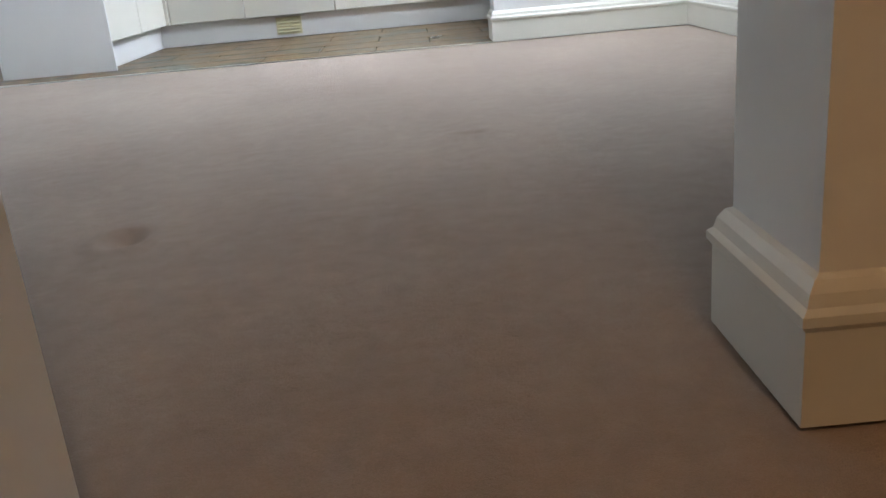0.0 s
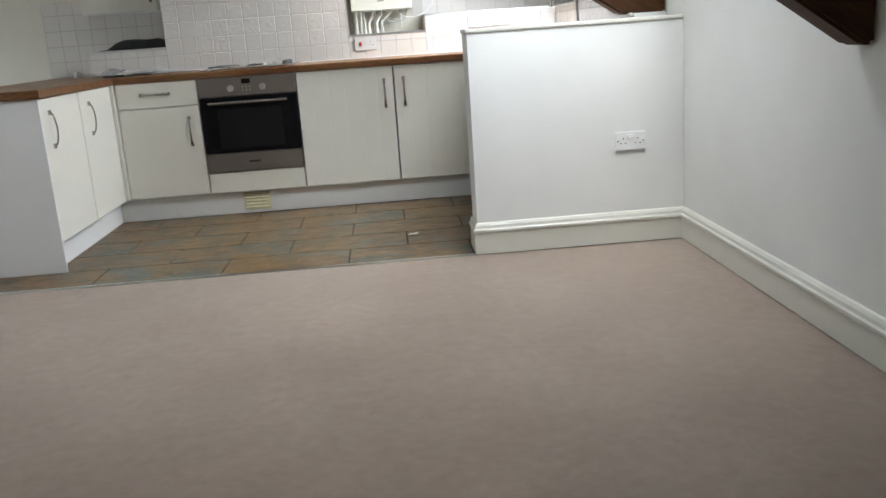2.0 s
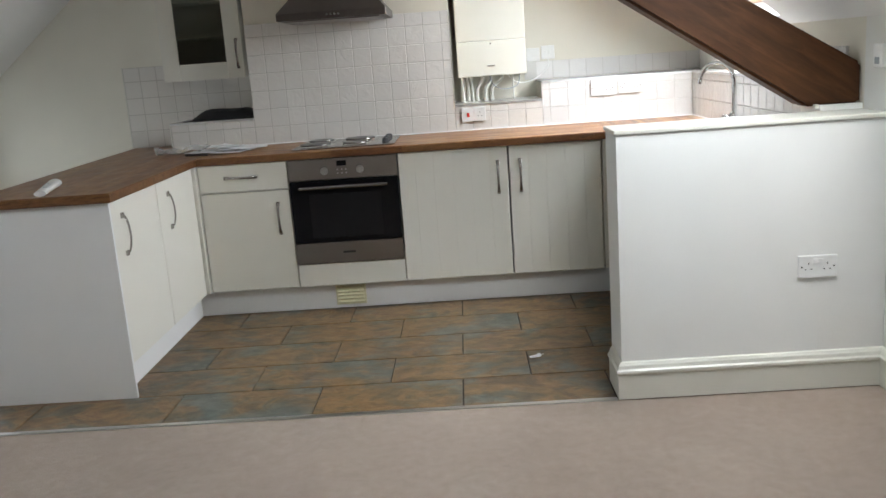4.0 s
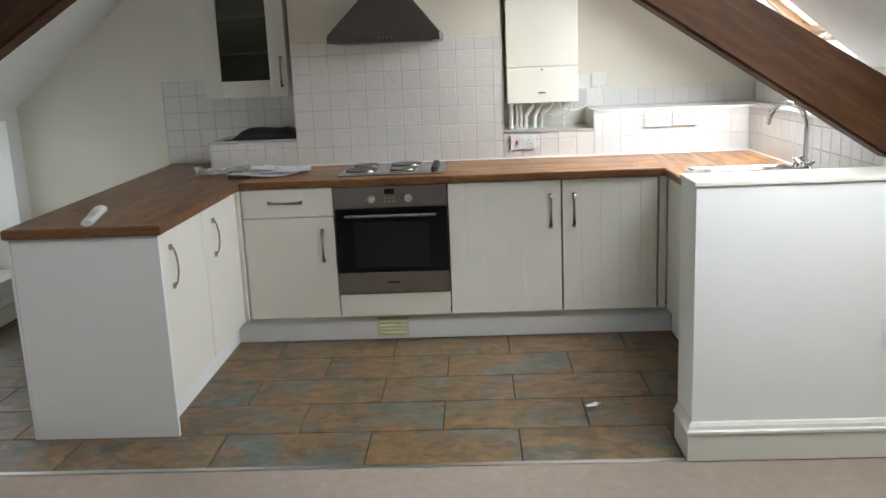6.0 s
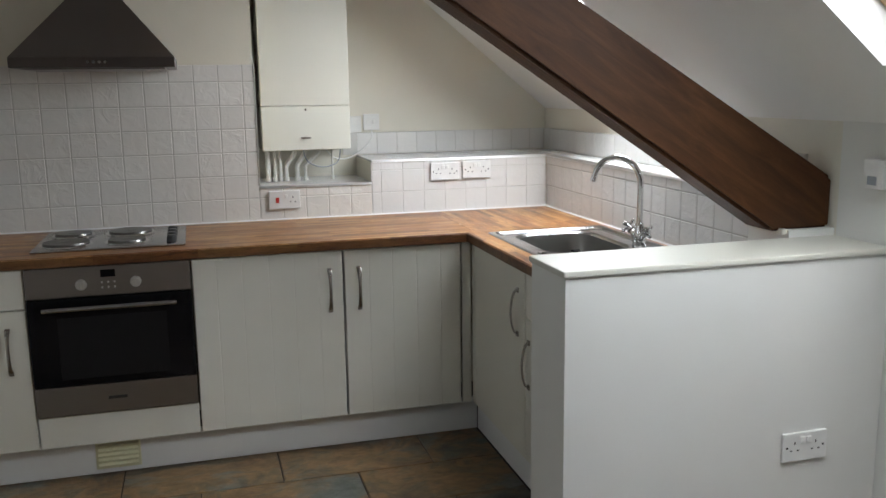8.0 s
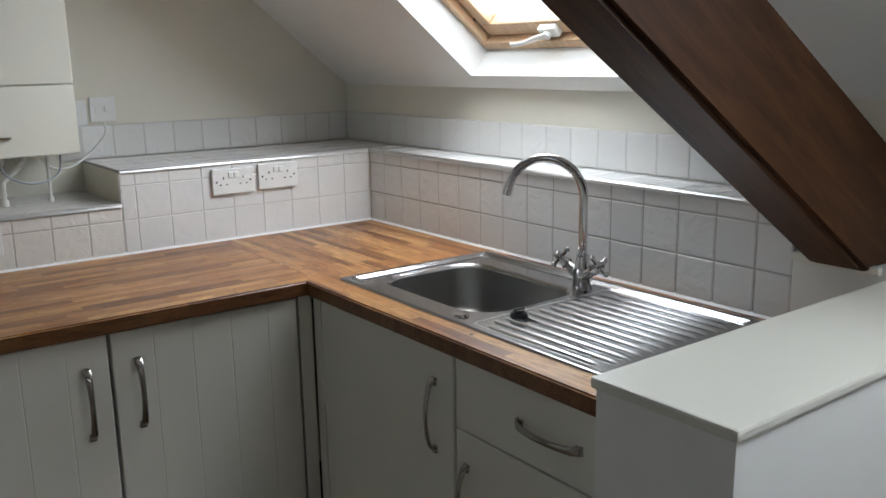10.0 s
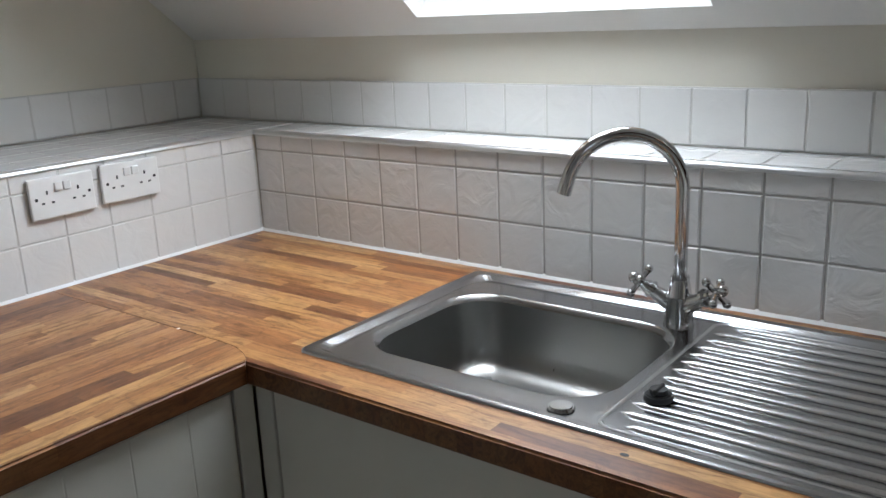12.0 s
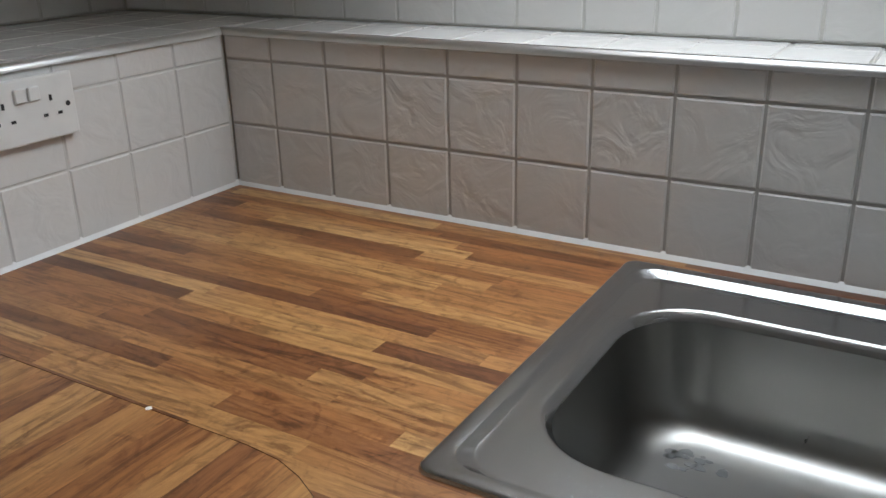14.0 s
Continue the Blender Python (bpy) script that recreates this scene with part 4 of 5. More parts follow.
# ---- hob, hood ----
def hob():
    x0, x1, y0, y1 = 0.515, 1.09, 0.085, 0.59
    z = TOP
    t = thing("electric_hob", ((x0 + x1) / 2, (y0 + y1) / 2, z), "stainless steel hob with four solid plates", "hob")
    part("plate_base", box(x0, x1, y0, y1, z + 0.0005, z + 0.009, 0.003, 2), STEEL, t, "brushed steel tray", True)
    for x, y, r in ((0.63, 0.22, 0.09), (0.63, 0.455, 0.075), (0.86, 0.22, 0.075), (0.86, 0.455, 0.09)):
        b = bmesh.new()
        add_cyl(b, (x, y, z + 0.009), (x, y, z + 0.014), r + 0.012, r + 0.008, 40)
        ring = part("ring", b, CHROME, t, "", True)
        b = bmesh.new()
        add_cyl(b, (x, y, z + 0.014), (x, y, z + 0.022), r, r - 0.003, 40)
        add_cyl(b, (x, y, z + 0.022), (x, y, z + 0.0225), 0.025, 0.022, 20)
        part("hotplate", b, HOBP, t, "dark round hotplate", True)
    for i in range(4):
        b = bmesh.new()
        y = 0.17 + i * 0.085
        add_cyl(b, (1.035, y, z + 0.009), (1.035, y, z + 0.034), 0.021, 0.017, 24, 0.003)
        part("knob", b, BLACK, t, "black control knob", True)


hob()


def hood():
    x0, x1, yf, yb = 0.495, 1.095, 0.15, Y_S - 0.012
    t = thing("cooker_hood", (0.795, 0.4, 1.612), "dark steel pyramid chimney hood above the hob", "cooker hood")
    part("rim", box(x0, x1, yf, yb, 1.612, 1.652, 0.002), HOODM, t)
    b = bmesh.new()
    zc = 1.90
    loft(b, [[(x0 + 0.002, yf + 0.002, 1.6525), (x1 - 0.002, yf + 0.002, 1.6525), (x1 - 0.002, yb, 1.6525), (x0 + 0.002, yb, 1.6525)],
             [(0.70, 0.40, zc), (0.89, 0.40, zc), (0.89, yb, zc), (0.70, yb, zc)]], True)
    part("canopy", b, HOODM, t)
    part("chimney", box(0.702, 0.888, 0.402, yb, zc + 0.001, 2.497, 0.002), HOODM, t)
    part("filter", box(x0 + 0.04, x1 - 0.04, yf + 0.05, yb - 0.04, 1.606, 1.6115), STEEL_D, t)
    for i in range(4):
        b = bmesh.new()
        x = 0.775 + i * 0.021
        add_cyl(b, (x, yf - 0.0005, 1.632), (x, yf - 0.004, 1.632), 0.006, n=14)
        part("button", b, STEEL, t)


hood()

# ---- boiler and pipes ----
t = thing("wall_boiler", (1.67, 0.93, 1.228), "white enamelled wall boiler with a drop-down flap", "boiler")
BX0, BX1, BY, BZ = 1.462, 1.888, 0.777, 1.228
part("casing", box(BX0, BX1, BY, Y_B - 0.004, BZ + 0.2135, 2.05, 0.008, 3), ENAMEL, t, "", True)
fl = part("flap", box(BX0, BX1, BY, Y_B - 0.004, BZ, BZ + 0.212, 0.008, 3), ENAMEL, t, "", True)
b = bmesh.new()
tube(b, [(1.648, BY - 0.002, BZ + 0.06), (1.655, BY - 0.012, BZ + 0.06), (1.685, BY - 0.012, BZ + 0.06), (1.692, BY - 0.002, BZ + 0.06)], 0.004, 8)
part("pull", b, NICKEL, fl, "small metal pull", True)
k = bmesh.new()
add_cyl(k, (1.672, BY - 0.001, BZ + 0.195), (1.672, BY + 0.002, BZ + 0.195), 0.005, n=12)
part("screw", k, NICKEL, fl)
pipes = [(1.488, 1.488, 0.011), (1.522, 1.522, 0.008), (1.545, 1.548, 0.008), (1.62, 1.575, 0.011), (1.67, 1.63, 0.011), (1.74, 1.67, 0.0085), (1.805, 1.805, 0.005)]
for xa, xb, r in pipes:
    t = thing("boiler_pipe", (xb, 0.86, 1.072), "white painted pipe running down from the boiler", "pipe", "boiler pipes")
    b = bmesh.new()
    tube(b, [(xa, 0.86, BZ - 0.001), (xa, 0.86, BZ - 0.02), ((xa + xb) / 2, 0.86, BZ - 0.05), (xb, 0.86, BZ - 0.08), (xb, 0.86, 1.0735)], r, 12)
    part("tube", b, PIPE, t, "", True)
    b = bmesh.new()
    add_cyl(b, (xb, 0.86, 1.0735), (xb, 0.86, 1.092), r + 0.004, n=14, bevel=0.001)
    part("collar", b, PIPE, t, "", True)


def cable(name, pts, r, label, mat=WHITEP):
    t = thing(name, pts[0], label, "cable")
    P = [Vector(p) for p in pts]
    out = []
    for i in range(len(P) - 1):
        p0, p1, p2, p3 = P[max(i - 1, 0)], P[i], P[i + 1], P[min(i + 2, len(P) - 1)]
        for k in range(8):
            u = k / 8
            out.append(0.5 * ((2 * p1) + (p2 - p0) * u + (2 * p0 - 5 * p1 + 4 * p2 - p3) * u * u + (3 * p1 - p0 - 3 * p2 + p3) * u ** 3))
    out.append(P[-1])
    part("flex", tube(bmesh.new(), out, r, 8), mat, t, "", True)


cable("boiler_cable", [(2.05, Y_B - 0.012, 1.302), (2.05, Y_B - 0.015, 1.26), (1.99, Y_B - 0.03, 1.20), (1.9, 0.95, 1.17), (1.82, 0.88, 1.18), (1.77, 0.85, BZ + 0.001)], 0.0035, "white flex hanging from the spur switch to the boiler")
cable("boiler_cable", [(1.66, 0.84, BZ + 0.001), (1.68, 0.83, 1.17), (1.75, 0.83, 1.14), (1.83, 0.85, 1.16), (1.85, 0.87, BZ + 0.001)], 0.003, "grey looped flex under the boiler", GREYP)


# ---- switches and sockets ----
def socket(centre, right, out, label, style="double"):
    """A moulded plate with rockers and pin slots. right: along its width, out: away from the wall."""
    c, r, o = Vector(centre), Vector(right), Vector(out)
    u = Vector((0, 0, 1))
    m = Matrix(((*r, 0), (*o, 0), (*u, 0), (0, 0, 0, 1))).transposed()
    m.translation = c
    w = 0.073 if style in ("double", "cooker") else 0.043
    names = {"double": "double_socket", "cooker": "cooker_switch", "spur": "spur_switch", "blank": "blank_plate"}
    t = new(names[style])
    t.matrix_basis = m
    t.matrix_world = m
    tagged(t, label, "socket" if style == "double" else "switch", "wall sockets" if style == "double" else "")

    def p(nm, bm, mat, lab=""):
        ob = part(nm, bm, mat, None, lab)
        ob.parent = t
    p("plate", box(-w, w, 0.0005, 0.010, -0.043, 0.043, 0.003, 2), WHITEP)
    sgn = 1

    def slots(x):
        for dx, dz, hw, hh in ((0, 0.012, 0.002, 0.004), (-0.011, -0.010, 0.0033, 0.002), (0.011, -0.010, 0.0033, 0.002)):
            p("pin_slot", box(x + dx - hw, x + dx + hw, 0.0095, 0.0106, dz - hh, dz + hh), DARKP)
    if style == "double":
        slots(-0.035)
        slots(0.035)
        for x in (-0.010, 0.010):
            p("rocker", box(x - 0.0085, x + 0.0085, 0.0095, 0.0145, 0.012, 0.031, 0.0015), WHITEP)
        for x in (-0.060, 0.060):
            b = bmesh.new()
            add_cyl(b, (x, 0.0098, 0.0), (x, 0.0108, 0), 0.0035, n=12)
            p("screw", b, DARKP)
    elif style == "cooker":
        slots(0.038)
        p("rocker", box(-0.042, -0.026, 0.0095, 0.015, -0.014, 0.012, 0.0015), RED, "red rocker")
        p("rocker", box(0.0, 0.012, 0.0095, 0.014, 0.008, 0.024, 0.0015), WHITEP)
    elif style == "spur":
        p("rocker", box(0.004, 0.018, 0.0095, 0.014, -0.008, 0.012, 0.0015), WHITEP)
        p("fuse_holder", box(-0.026, -0.008, 0.0095, 0.0115, -0.012, 0.012, 0.001), WHITEP)
    return t


FX, FY = (1, 0, 0), (0, -1, 0)
YT = Y_S - 0.0
socket((2.334, YT - 0.004, 1.110), FX, FY, "white double socket on the back splash tiles")
socket((2.499, YT - 0.004, 1.114), FX, FY, "white double socket on the back splash tiles, next to the corner")
socket((1.543, YT - 0.004, 1.006), FX, FY, "white cooker switch plate with a red rocker", "cooker")
socket((2.78, PY0, 0.492), FX, FY, "white double socket low on the partition wall")
socket((2.052, Y_B, 1.345), FX, FY, "white fused spur beside the boiler", "spur")
socket((1.955, Y_B, 1.335), FX, FY, "white blank plate beside the boiler", "blank")
t = thing("wall_sensor", (X_R - 0.02, -1.435, 1.255), "small white plastic box high on the low wall", "sensor")
part("case", box(X_R - 0.032, X_R - 0.0005, -1.475, -1.40, 1.213, 1.298, 0.006, 2), WHITEP, t, "", True)
part("lens", box(X_R - 0.035, X_R - 0.033, -1.455, -1.42, 1.225, 1.25, 0.0005), GREYP, t)
t = thing("wall_bracket", (X_R - 0.01, -1.03, 1.25), "small dark metal bracket on the low wall", "bracket")
part("plate", box(X_R - 0.014, X_R - 0.0005, -1.05, -1.015, 1.213, 1.281, 0.002), DARKP, t)
part("lip", box(X_R - 0.028, X_R - 0.015, -1.045, -1.02, 1.222, 1.232, 0.001), DARKP, t)

# ---- wall cupboard with glass door ----
CX0, CX1, CY, CZ0, CZ1 = -0.378, 0.132, 0.80, 1.328, 2.04
t = thing("wall_cupboard", (-0.13, 0.93, CZ0), "cream wall cupboard with a framed glass door, closed", "kitchen cabinet")
b = bmesh.new()
add_box(b, CX0, CX0 + 0.016, CY + 0.022, Y_B - 0.003, CZ0, CZ1)
add_box(b, CX1 - 0.016, CX1, CY + 0.022, Y_B - 0.003, CZ0, CZ1)
add_box(b, CX0 + 0.0165, CX1 - 0.0165, CY + 0.022, Y_B - 0.003, CZ0, CZ0 + 0.016)
add_box(b, CX0 + 0.0165, CX1 - 0.0165, CY + 0.022, Y_B - 0.003, CZ1 - 0.016, CZ1)
add_box(b, CX0 + 0.0165, CX1 - 0.0165, Y_B - 0.012, Y_B - 0.003, CZ0 + 0.017, CZ1 - 0.017)
part("body", b, CARC, t)
for z in (1.585, 1.80):
    part("shelf", box(CX0 + 0.018, CX1 - 0.018, CY + 0.04, Y_B - 0.014, z, z + 0.016), CARC, t)
b = bmesh.new()
for a, c, d, e in ((CX0, CX0 + 0.105, CZ0, CZ1), (CX1 - 0.105, CX1, CZ0, CZ1), (CX0 + 0.1055, CX1 - 0.1055, CZ0, CZ0 + 0.10), (CX0 + 0.1055, CX1 - 0.1055, CZ1 - 0.10, CZ1)):
    add_box(b, a, c, CY, CY + 0.02, d, e, 0.0025, 2)
d = part("door", b, DOORM, t, "", True)
part("glass", box(CX0 + 0.1, CX1 - 0.1, CY + 0.009, CY + 0.013, CZ0 + 0.095, CZ1 - 0.095), GLASSD, d, "greenish obscure glass")
part("handle", handle(bmesh.new(), "z", (0.100, CY, 1.475), (0, -1, 0)), NICKEL, d, "satin nickel bow handle", True)

# ---- loose things ----
t = thing("laptop_bag", (-0.02, 0.80, 1.075), "flat black zipped bag lying on the tiled ledge", "bag")
bm = bmesh.new()
rows = []
for i in range(13):
    row = []
    for j in range(7):
        u, v = i / 12, j / 6
        e = min(1, 5 * min(u, 1 - u)) * min(1, 4 * min(v, 1 - v))
        h = 0.015 + 0.055 * min(1.0, 1.8 * e) ** 0.6 * (0.78 + 0.35 * noise.noise(Vector((u * 4, v * 3, 1.0))))
        row.append((-0.205 + 0.38 * u, 0.70 + 0.24 * v, 1.0755 + h))
    rows.append([bm.verts.new(p) for p in row])
lowr = [[bm.verts.new((v.co.x, v.co.y, 1.0752)) for v in r] for r in rows]
for i in range(12):
    for j in range(6):
        bm.faces.new((rows[i][j], rows[i + 1][j], rows[i + 1][j + 1], rows[i][j + 1]))
        bm.faces.new((lowr[i][j], lowr[i][j + 1], lowr[i + 1][j + 1], lowr[i + 1][j]))
for i in range(12):
    for j in (0, 6):
        bm.faces.new((rows[i][j], rows[i + 1][j], lowr[i + 1][j], lowr[i][j]))
for j in range(6):
    for i in (0, 12):
        bm.faces.new((rows[i][j], rows[i][j + 1], lowr[i][j + 1], lowr[i][j]))
part("sleeve", bm, BLACKF, t, "", True)
part("strap", tube(bmesh.new(), [(-0.19, 0.70, 1.082), (-0.26, 0.70, 1.0785), (-0.235, 0.76, 1.0785), (-0.2, 0.80, 1.083)], 0.005, 8, 0.6), BLACKF, t, "", True)


def sheet(cx, cy, z, w, h, turn, seed, amp):
    bm = bmesh.new()
    ca, sa = math.cos(radians(turn)), math.sin(radians(turn))
    g = []
    for i in range(11):
        r = []
        for j in range(9):
            u, v = i / 10 - 0.5, j / 8 - 0.5
            x, y = u * w, v * h
            k = abs(noise.noise(Vector((u * 3, v * 3, seed)))) * amp + amp * 0.5 * (abs(u) + abs(v)) ** 3
            r.append(bm.verts.new((cx + x * ca - y * sa, cy + x * sa + y * ca, z + k)))
        g.append(r)
    for i in range(10):
        for j in range(8):
            bm.faces.new((g[i][j], g[i + 1][j], g[i + 1][j + 1], g[i][j + 1]))
    r = bmesh.ops.extrude_face_region(bm, geom=bm.faces[:])
    bmesh.ops.translate(bm, verts=[v for v in r["geom"] if isinstance(v, bmesh.types.BMVert)], vec=(0, 0, 0.0007))
    return bm


t = thing("papers", (0.16, 0.3, TOP), "loose pile of white papers and letters on the worktop", "papers")
for i, (x, y, w, h, a) in enumerate(((0.0, 0.40, 0.21, 0.297, 75), (0.10, 0.28, 0.21, 0.297, 60), (0.17, 0.36, 0.21, 0.297, 100), (0.19, 0.33, 0.15, 0.21, 25), (0.05, 0.42, 0.15, 0.21, 50))):
    part("sheet", sheet(x, y, TOP + 0.0006 + i * 0.006, w, h, a, i * 3.7, 0.010), PAPER, t, "", True)
part("print_bar", box(0.14, 0.185, 0.26, 0.272, TOP + 0.045, TOP + 0.0455), GREYP, t)
t = thing("plastic_sleeve", (-0.2, 0.42, TOP), "crumpled clear plastic wallet on the worktop", "plastic bag")
part("film", sheet(-0.20, 0.42, TOP + 0.0006, 0.30, 0.24, 25, 9.1, 0.055), POLY, t, "", True)
t = thing("marker_pen", (-0.05, 0.2, TOP), "dark pen lying by the papers", "pen")
b = bmesh.new()
add_cyl(b, (-0.12, 0.22, TOP + 0.008), (0.02, 0.17, TOP + 0.008), 0.0075, n=14, bevel=0.001)
part("barrel", b, BLACK, t, "", True)
t = thing("white_tube", (-0.39, -0.93, TOP), "white plastic tube with grey print lying on the peninsula worktop", "tube")
A, B = Vector((-0.305, -1.165, TOP)), Vector((-0.388, -0.83, TOP))
b = bmesh.new()
N = 12
rings = []
wd = (B - A).cross(Vector((0, 0, 1))).normalized()
for i in range(N + 1):
    u = i / N
    w = 0.025 + 0.005 * u
    hgt = 0.012 + 0.008 * u
    if i == N:
        w, hgt = 0.022, 0.012
    c = A + (B - A) * u + Vector((0, 0, hgt + 0.0008))
    rings.append([b.verts.new(c + wd * w * math.cos(a) + Vector((0, 0, hgt * math.sin(a)))) for a in (2 * math.pi * k / 16 for k in range(16))])
for r, s in zip(rings, rings[1:]):
    for k in range(16):
        b.faces.new((r[k], r[(k + 1) % 16], s[(k + 1) % 16], s[k]))
b.faces.new(rings[0][::-1])
b.faces.new(rings[-1])
part("body", b, WHITEP, t, "", True)
ang = math.degrees(math.atan2(B.y - A.y, B.x - A.x))
for i in range(4):
    b = box(-0.004, 0.004, -0.016, 0.016, 0, 0.0008)
    c = A + (B - A) * (0.25 + i * 0.1)
    part("print_bar", b, GREYP, t, "", False, pose(c.x, c.y, TOP + 0.0262 + 0.0016 * i + 0.0024, 0, 0, ang))
t = thing("paper_scrap", (1.743, -0.957, 0), "torn white scrap of paper on the floor tiles", "paper scrap")
part("scrap", sheet(1.743, -0.957, 0.0006, 0.06, 0.035, 35, 5.5, 0.012), PAPER, t)
t = thing("wood_packer", (2.86, -1.16, 1.06), "white packing strip under the end of the roof beam", "block")
part("block", box(XK - 0.022, XK - 0.004, -1.255, -1.06, 1.060, 1.078, 0.003), GLOSS, t)

# ---- trims on the ledges, sealant ----


def edging(bm, axis, face, way, a, b, top, r=0.012):
    """A quarter-round metal strip along a ledge; way is the side of the face that it looks to."""
    pts = [(face - way * 0.002, top), (face - way * 0.002, top - r - 0.001)]
    pts += [(face + way * (0.006 - r + r * math.cos(q)), top - r + r * math.sin(q)) for q in (radians(10 * k) for k in range(10))]
    return prism(bm, pts, a, b, axis)


trim = bmesh.new()
edging(trim, "x", Y_S, -1, 1.967, XK - 0.006, 1.178)
edging(trim, "y", XK, -1, -1.055, Y_S + 0.004, 1.178)
add_box(trim, 1.9635, 1.9675, Y_S - 0.004, Y_S + 0.012, 1.075, 1.165, 0.001)
edging(trim, "x", Y_S, -1, -0.338, 0.186, 1.077)
edging(trim, "x", Y_S, -1, 1.43, 1.966, 1.073)
setting("trim_tile_edge", trim, metal("tile_trim", (0.85, 0.85, 0.85), 0.3), "bright metal edging along the tiled ledges", True)
trim = bmesh.new()
add_box(trim, -0.3445, -0.3385, Y_S - 0.004, Y_B - 0.06, TOP + 0.002, 1.0765, 0.002)
add_box(trim, -0.748, -0.741, Y_B - 0.014, Y_B - 0.001, TOP + 0.002, 1.44, 0.002)
add_box(trim, 1.4285, 1.433, Y_S - 0.004, Y_S + 0.01, 1.08, 1.637, 0.001)
setting("trim_tile_upright", trim, GLOSS, "white plastic edging at the tile ends")
seal = bmesh.new()
prism(seal, [(Y_S + 0.003, TOP), (Y_S - 0.006, TOP), (Y_S + 0.003, TOP + 0.009)], -0.336, XK, "x")
prism(seal, [(XK + 0.003, TOP), (XK - 0.006, TOP), (XK + 0.003, TOP + 0.009)], -1.262, Y_S, "y")
prism(seal, [(Y_B - 0.003, TOP), (Y_B - 0.012, TOP), (Y_B - 0.003, TOP + 0.009)], -0.738, -0.345, "x")
setting("trim_sealant", seal, SEAL, "white silicone bead along the worktop")

# ---- tiles last ----
CACHE = {}


def tile_mesh(w, h, mat, kind):
    key = (round(w, 4), round(h, 4), mat.name)
    if key not in CACHE:
        t = 0.009 if kind != "floor_tile" else 0.009
        e = 0.003 if mat is TILE_R else 0.0022
        bm = bmesh.new()
        add = [(0, 0, 0), (w, 0, 0), (w, h, 0), (0, h, 0)]
        loft(bm, [add, [(0, 0, t - e), (w, 0, t - e), (w, h, t - e), (0, h, t - e)], [(e, e, t), (w - e, e, t), (w - e, h - e, t), (e, h - e, t)]], True)
        CACHE[key] = mesh_of(kind, bm, mat)
    return CACHE[key]


def tiles(parent, origin, u, v, us, vs, mat, kind="wall_tile", gap=0.0016, skip=None):
    """Lays tiles between the joint lines us and vs, in metres from origin along u and v; their backs lie in that plane."""
    o, u, v = Vector(origin), Vector(u), Vector(v)
    n = u.cross(v)
    base = Matrix(((*u, 0), (*v, 0), (*n, 0), (0, 0, 0, 1))).transposed()
    for a, b in zip(us, us[1:]):
        for c, d in zip(vs, vs[1:]):
            if skip and skip((a + b) / 2, (c + d) / 2):
                continue
            me = tile_mesh(b - a - gap, d - c - gap, mat, kind)
            m = base.copy()
            m.translation = o + u * (a + gap / 2) + v * (c + gap / 2)
            part(kind, me, mat, parent, "", False, m)


def steps(a, b, p, start=0.0):
    out = [a]
    x = a + (start or p)
    while x < b - 0.012:
        out.append(x)
        x += p
    return out + [b]


def field(name, label, bm, mat=None):
    return setting(name, bm, mat or GROUT, label)


P = 0.108
ZR = [0.0, 0.1085, 0.2165]
g = 0.0015
# back splash, in four fields on the same plane
f = field("wall_tiling_hob", "white square tiles behind the hob", box(0.187, 1.428, Y_S + 0.0020, Y_S + 0.0115, TOP, 1.634), GROUT_H)
tiles(f, (0.188, Y_S + 0.009, TOP), (1, 0, 0), (0, 0, 1), steps(0, 1.24, P), steps(0, 0.725, P), TILE_H, gap=0.0028)
f = field("wall_tiling_left", "white square tiles on the left ledge", box(-0.338, 0.1865, Y_S + 0.0020, Y_S + 0.0115, TOP, 1.066), GROUT_H)
tiles(f, (-0.336, Y_S + 0.009, TOP), (1, 0, 0), (0, 0, 1), steps(0, 0.523, P), [0, 0.1085, 0.156], TILE_H, gap=0.0028)
f = field("wall_tiling_niche", "white square tiles below the boiler sill", box(1.429, 1.966, Y_S + 0.0020, Y_S + 0.0115, TOP, 1.062), GROUT_H)
tiles(f, (1.43, Y_S + 0.009, TOP), (1, 0, 0), (0, 0, 1), steps(0, 0.535, P), [0, 0.1085, 0.152], TILE_H, gap=0.0028)
f = field("wall_tiling_back", "white square tiles on the back splash", box(1.9665, XK + 0.001, Y_S + 0.0020, Y_S + 0.0115, TOP, 1.166))
tiles(f, (1.967, Y_S + 0.009, TOP), (1, 0, 0), (0, 0, 1), steps(0, 0.907, P, 0.045), [*ZR, 0.257], TILE_W)
f = field("wall_tiling_side", "pale rippled square tiles behind the sink", box(XK + 0.0024, XK + 0.0115, -1.055, Y_S + 0.001, TOP, 1.166), GROUT_D)
tiles(f, (XK + 0.009, Y_S, TOP), (0, -1, 0), (0, 0, 1), steps(0, 1.055 + Y_S, 0.1096, 0.098), [*ZR, 0.257], TILE_R, gap=0.0026)
# ledge tops
f = field("ledge_tiling_back", "pale tiles on top of the back ledge", box(1.968, X_R - 0.004, Y_S + 0.012, Y_B - 0.004, 1.1665, 1.1748), GROUT_D)
tiles(f, (1.968, Y_S + 0.006, 1.1675), (1, 0, 0), (0, 1, 0), steps(0, 1.06, P), steps(0, Y_B - Y_S - 0.02, P), TILE_W, gap=0.0024)
f = field("ledge_tiling_side", "pale tiles on top of the side ledge", box(XK + 0.012, X_R - 0.004, -1.055, Y_S + 0.0, 1.1665, 1.1748), GROUT_D)
tiles(f, (XK + 0.006, -1.055, 1.1675), (1, 0, 0), (0, 1, 0), [0, 0.108, 0.15], steps(0, 1.045 + Y_S, P), TILE_W, gap=0.0024)
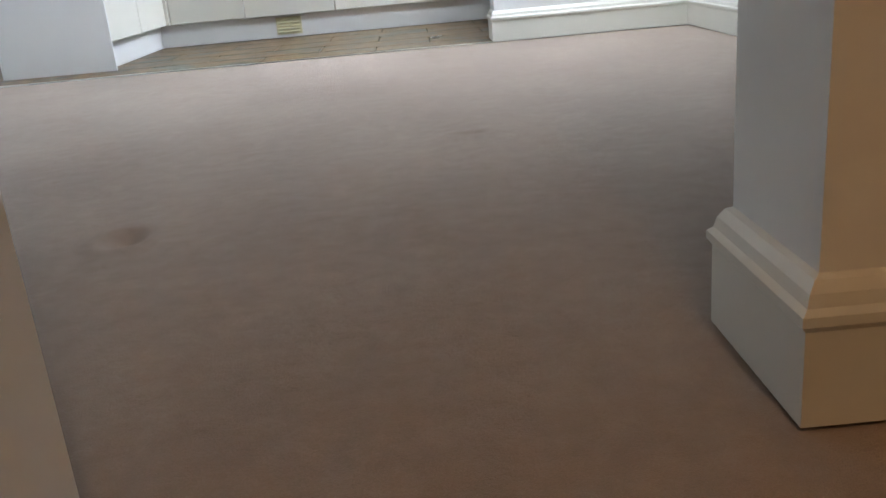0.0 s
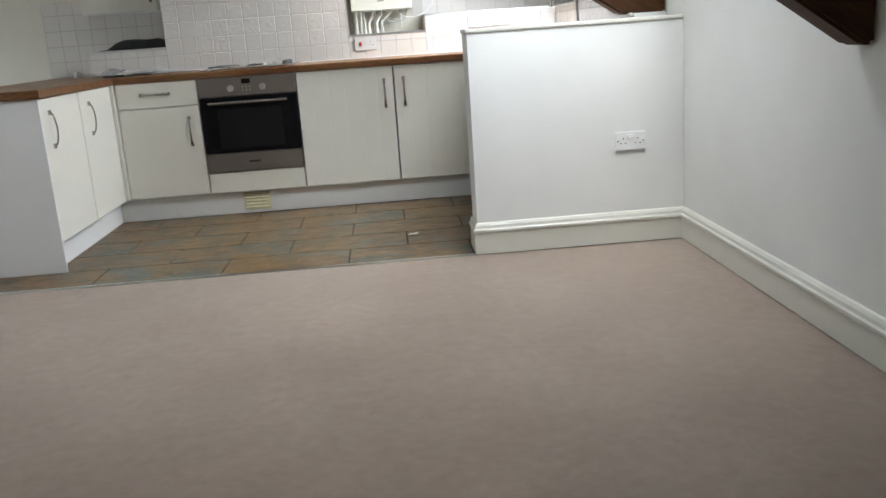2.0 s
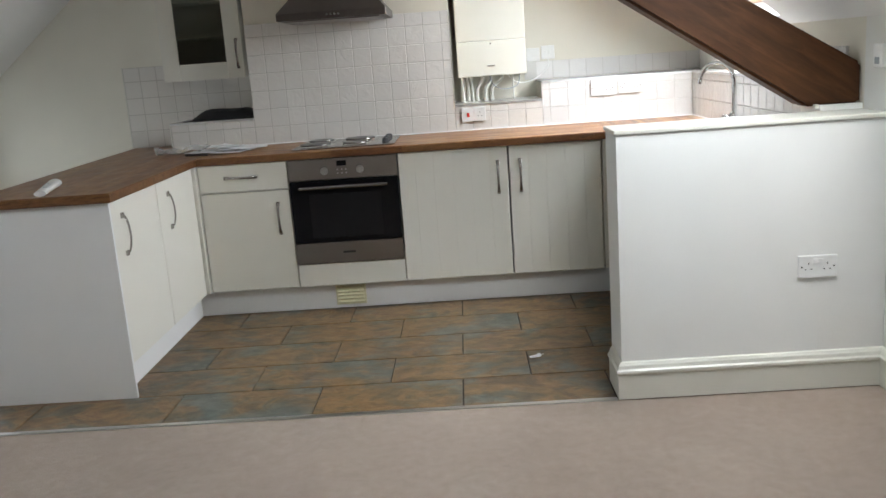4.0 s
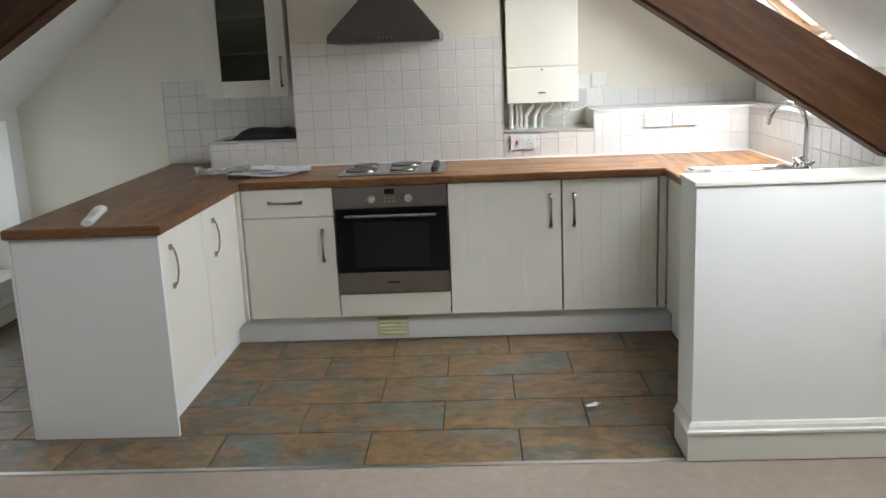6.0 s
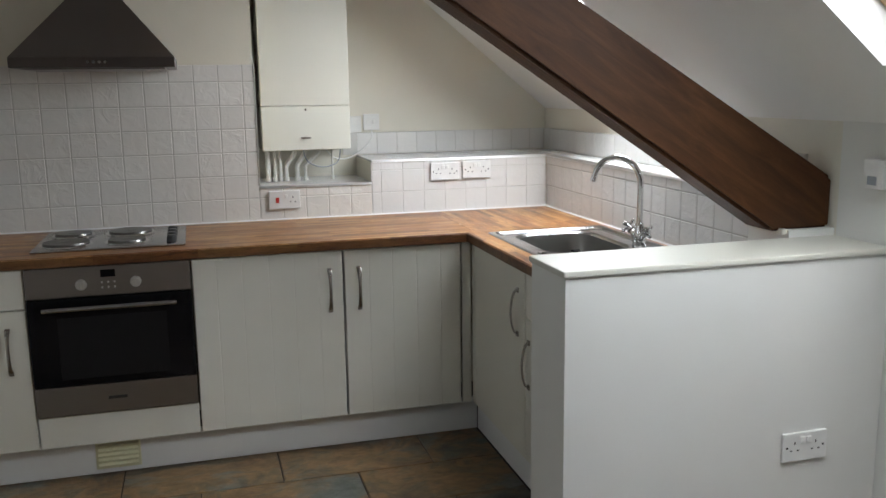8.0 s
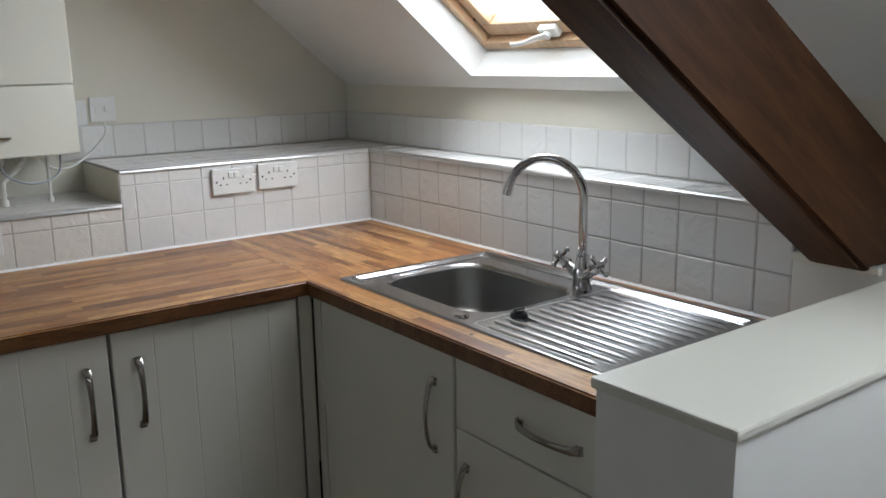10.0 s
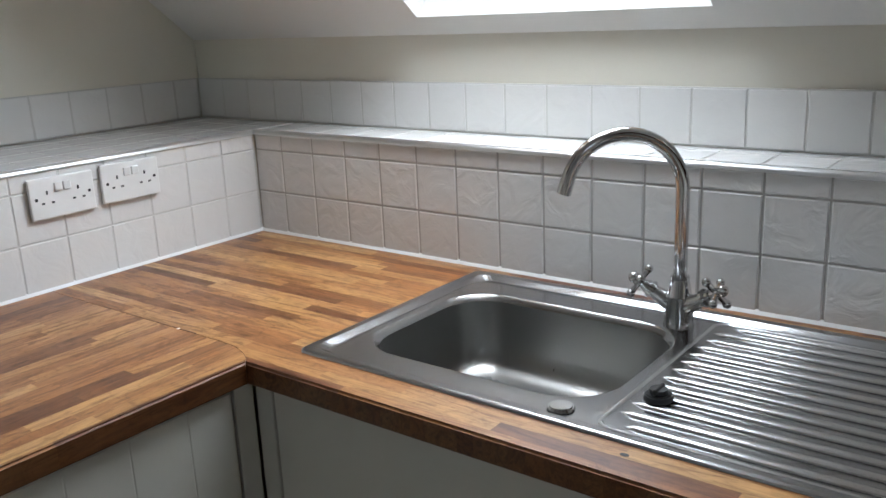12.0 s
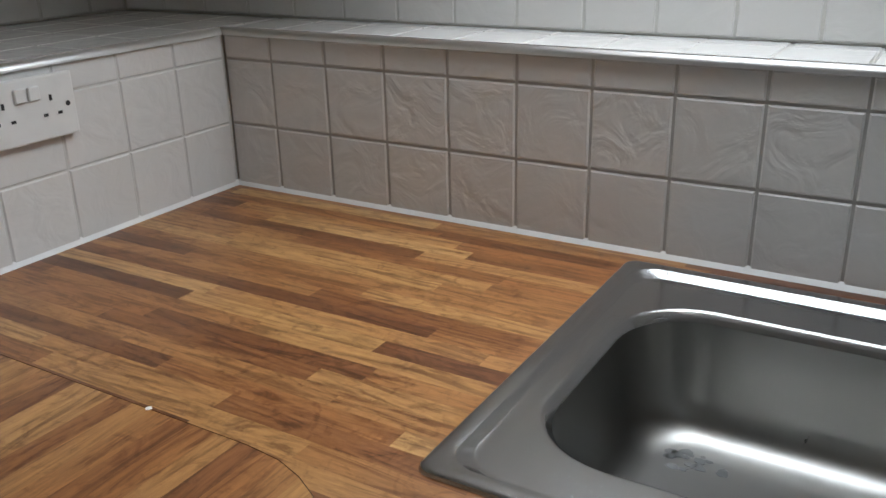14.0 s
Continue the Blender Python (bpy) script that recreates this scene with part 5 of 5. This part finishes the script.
f = field("ledge_tiling_left", "pale tiles on top of the left ledge", box(-0.335, 0.185, Y_S + 0.012, Y_B - 0.004, 1.0665, 1.0743))
tiles(f, (-0.334, Y_S + 0.006, 1.0665), (1, 0, 0), (0, 1, 0), steps(0, 0.518, P), steps(0, 0.40, P), TILE_W)
f = field("ledge_tiling_niche", "white sill below the boiler", box(1.431, 1.964, Y_S + 0.012, Y_B - 0.004, 1.0625, 1.0703))
tiles(f, (1.432, Y_S + 0.006, 1.0625), (1, 0, 0), (0, 1, 0), [0, 0.26, 0.532], [0, 0.405], TILE_W)
# upstands above the ledges
f = field("upstand_tiling_back", "single row of white tiles above the back ledge", box(1.895, X_R - 0.012, Y_B - 0.0112, Y_B - 0.001, 1.178, 1.291))
tiles(f, (1.97, Y_B - 0.0035, 1.1785), (1, 0, 0), (0, 0, 1), steps(0, 1.056, P), [0, 0.113], TILE_W, gap=0.0024)
f = field("upstand_tiling_side", "single row of white tiles above the side ledge", box(X_R - 0.0112, X_R - 0.001, -1.12, Y_B - 0.012, 1.178, 1.291))
tiles(f, (X_R - 0.0035, Y_B - 0.014, 1.1785), (0, -1, 0), (0, 0, 1), steps(0, 1.1 + Y_B, P), [0, 0.113], TILE_W, gap=0.0024)
f = field("wall_tiling_corner", "pale tiles on the far left corner", box(-0.74, 0.18, Y_B - 0.0112, Y_B - 0.001, TOP + 0.002, 1.435), GROUT_H)
tiles(f, (-0.74, Y_B - 0.0035, TOP + 0.002), (1, 0, 0), (0, 0, 1), steps(0, 0.918, P), steps(0, 0.523, P), TILE_H, gap=0.0028, skip=lambda a, b: a > 0.41 and b < 0.1)
# floor tiles, 610 by 312 mm, every other row shifted by half
f = tagged(new("floor_tiling"), "large slate-look floor tiles in rust, brown and blue-grey", "", "", "structure")
xs_row = {0: 0.185, 1: 0.480}
edges_y = [1.065, 0.385, 0.077, -0.2355, -0.548, -0.8605, -1.173, -1.486]
for r, (y1, y0) in enumerate(zip(edges_y[2:], edges_y[3:])):
    s = xs_row[r % 2]
    k0 = math.floor((X_L - s) / 0.611)
    us = [X_L + 0.026] + [s + 0.611 * k for k in range(k0 + 1, 5) if X_L + 0.04 < s + 0.611 * k < 2.30] + [2.30]
    tiles(f, (0, y0, -0.0085), (1, 0, 0), (0, 1, 0), us, [0, y1 - y0], SLATE, "floor_tile", 0.006, skip=lambda a, b, yy=y0: False)
for r, (y1, y0) in enumerate(((0.39, 0.077), (0.703, 0.39), (1.045, 0.703))):
    s = xs_row[(r + 1) % 2]
    us = [X_L + 0.026] + [s + 0.611 * k for k in (-3, -2) if X_L + 0.04 < s + 0.611 * k < -0.70] + [-0.66]
    tiles(f, (0, y0, -0.0085), (1, 0, 0), (0, 1, 0), us, [0, y1 - y0], SLATE, "floor_tile", 0.006)
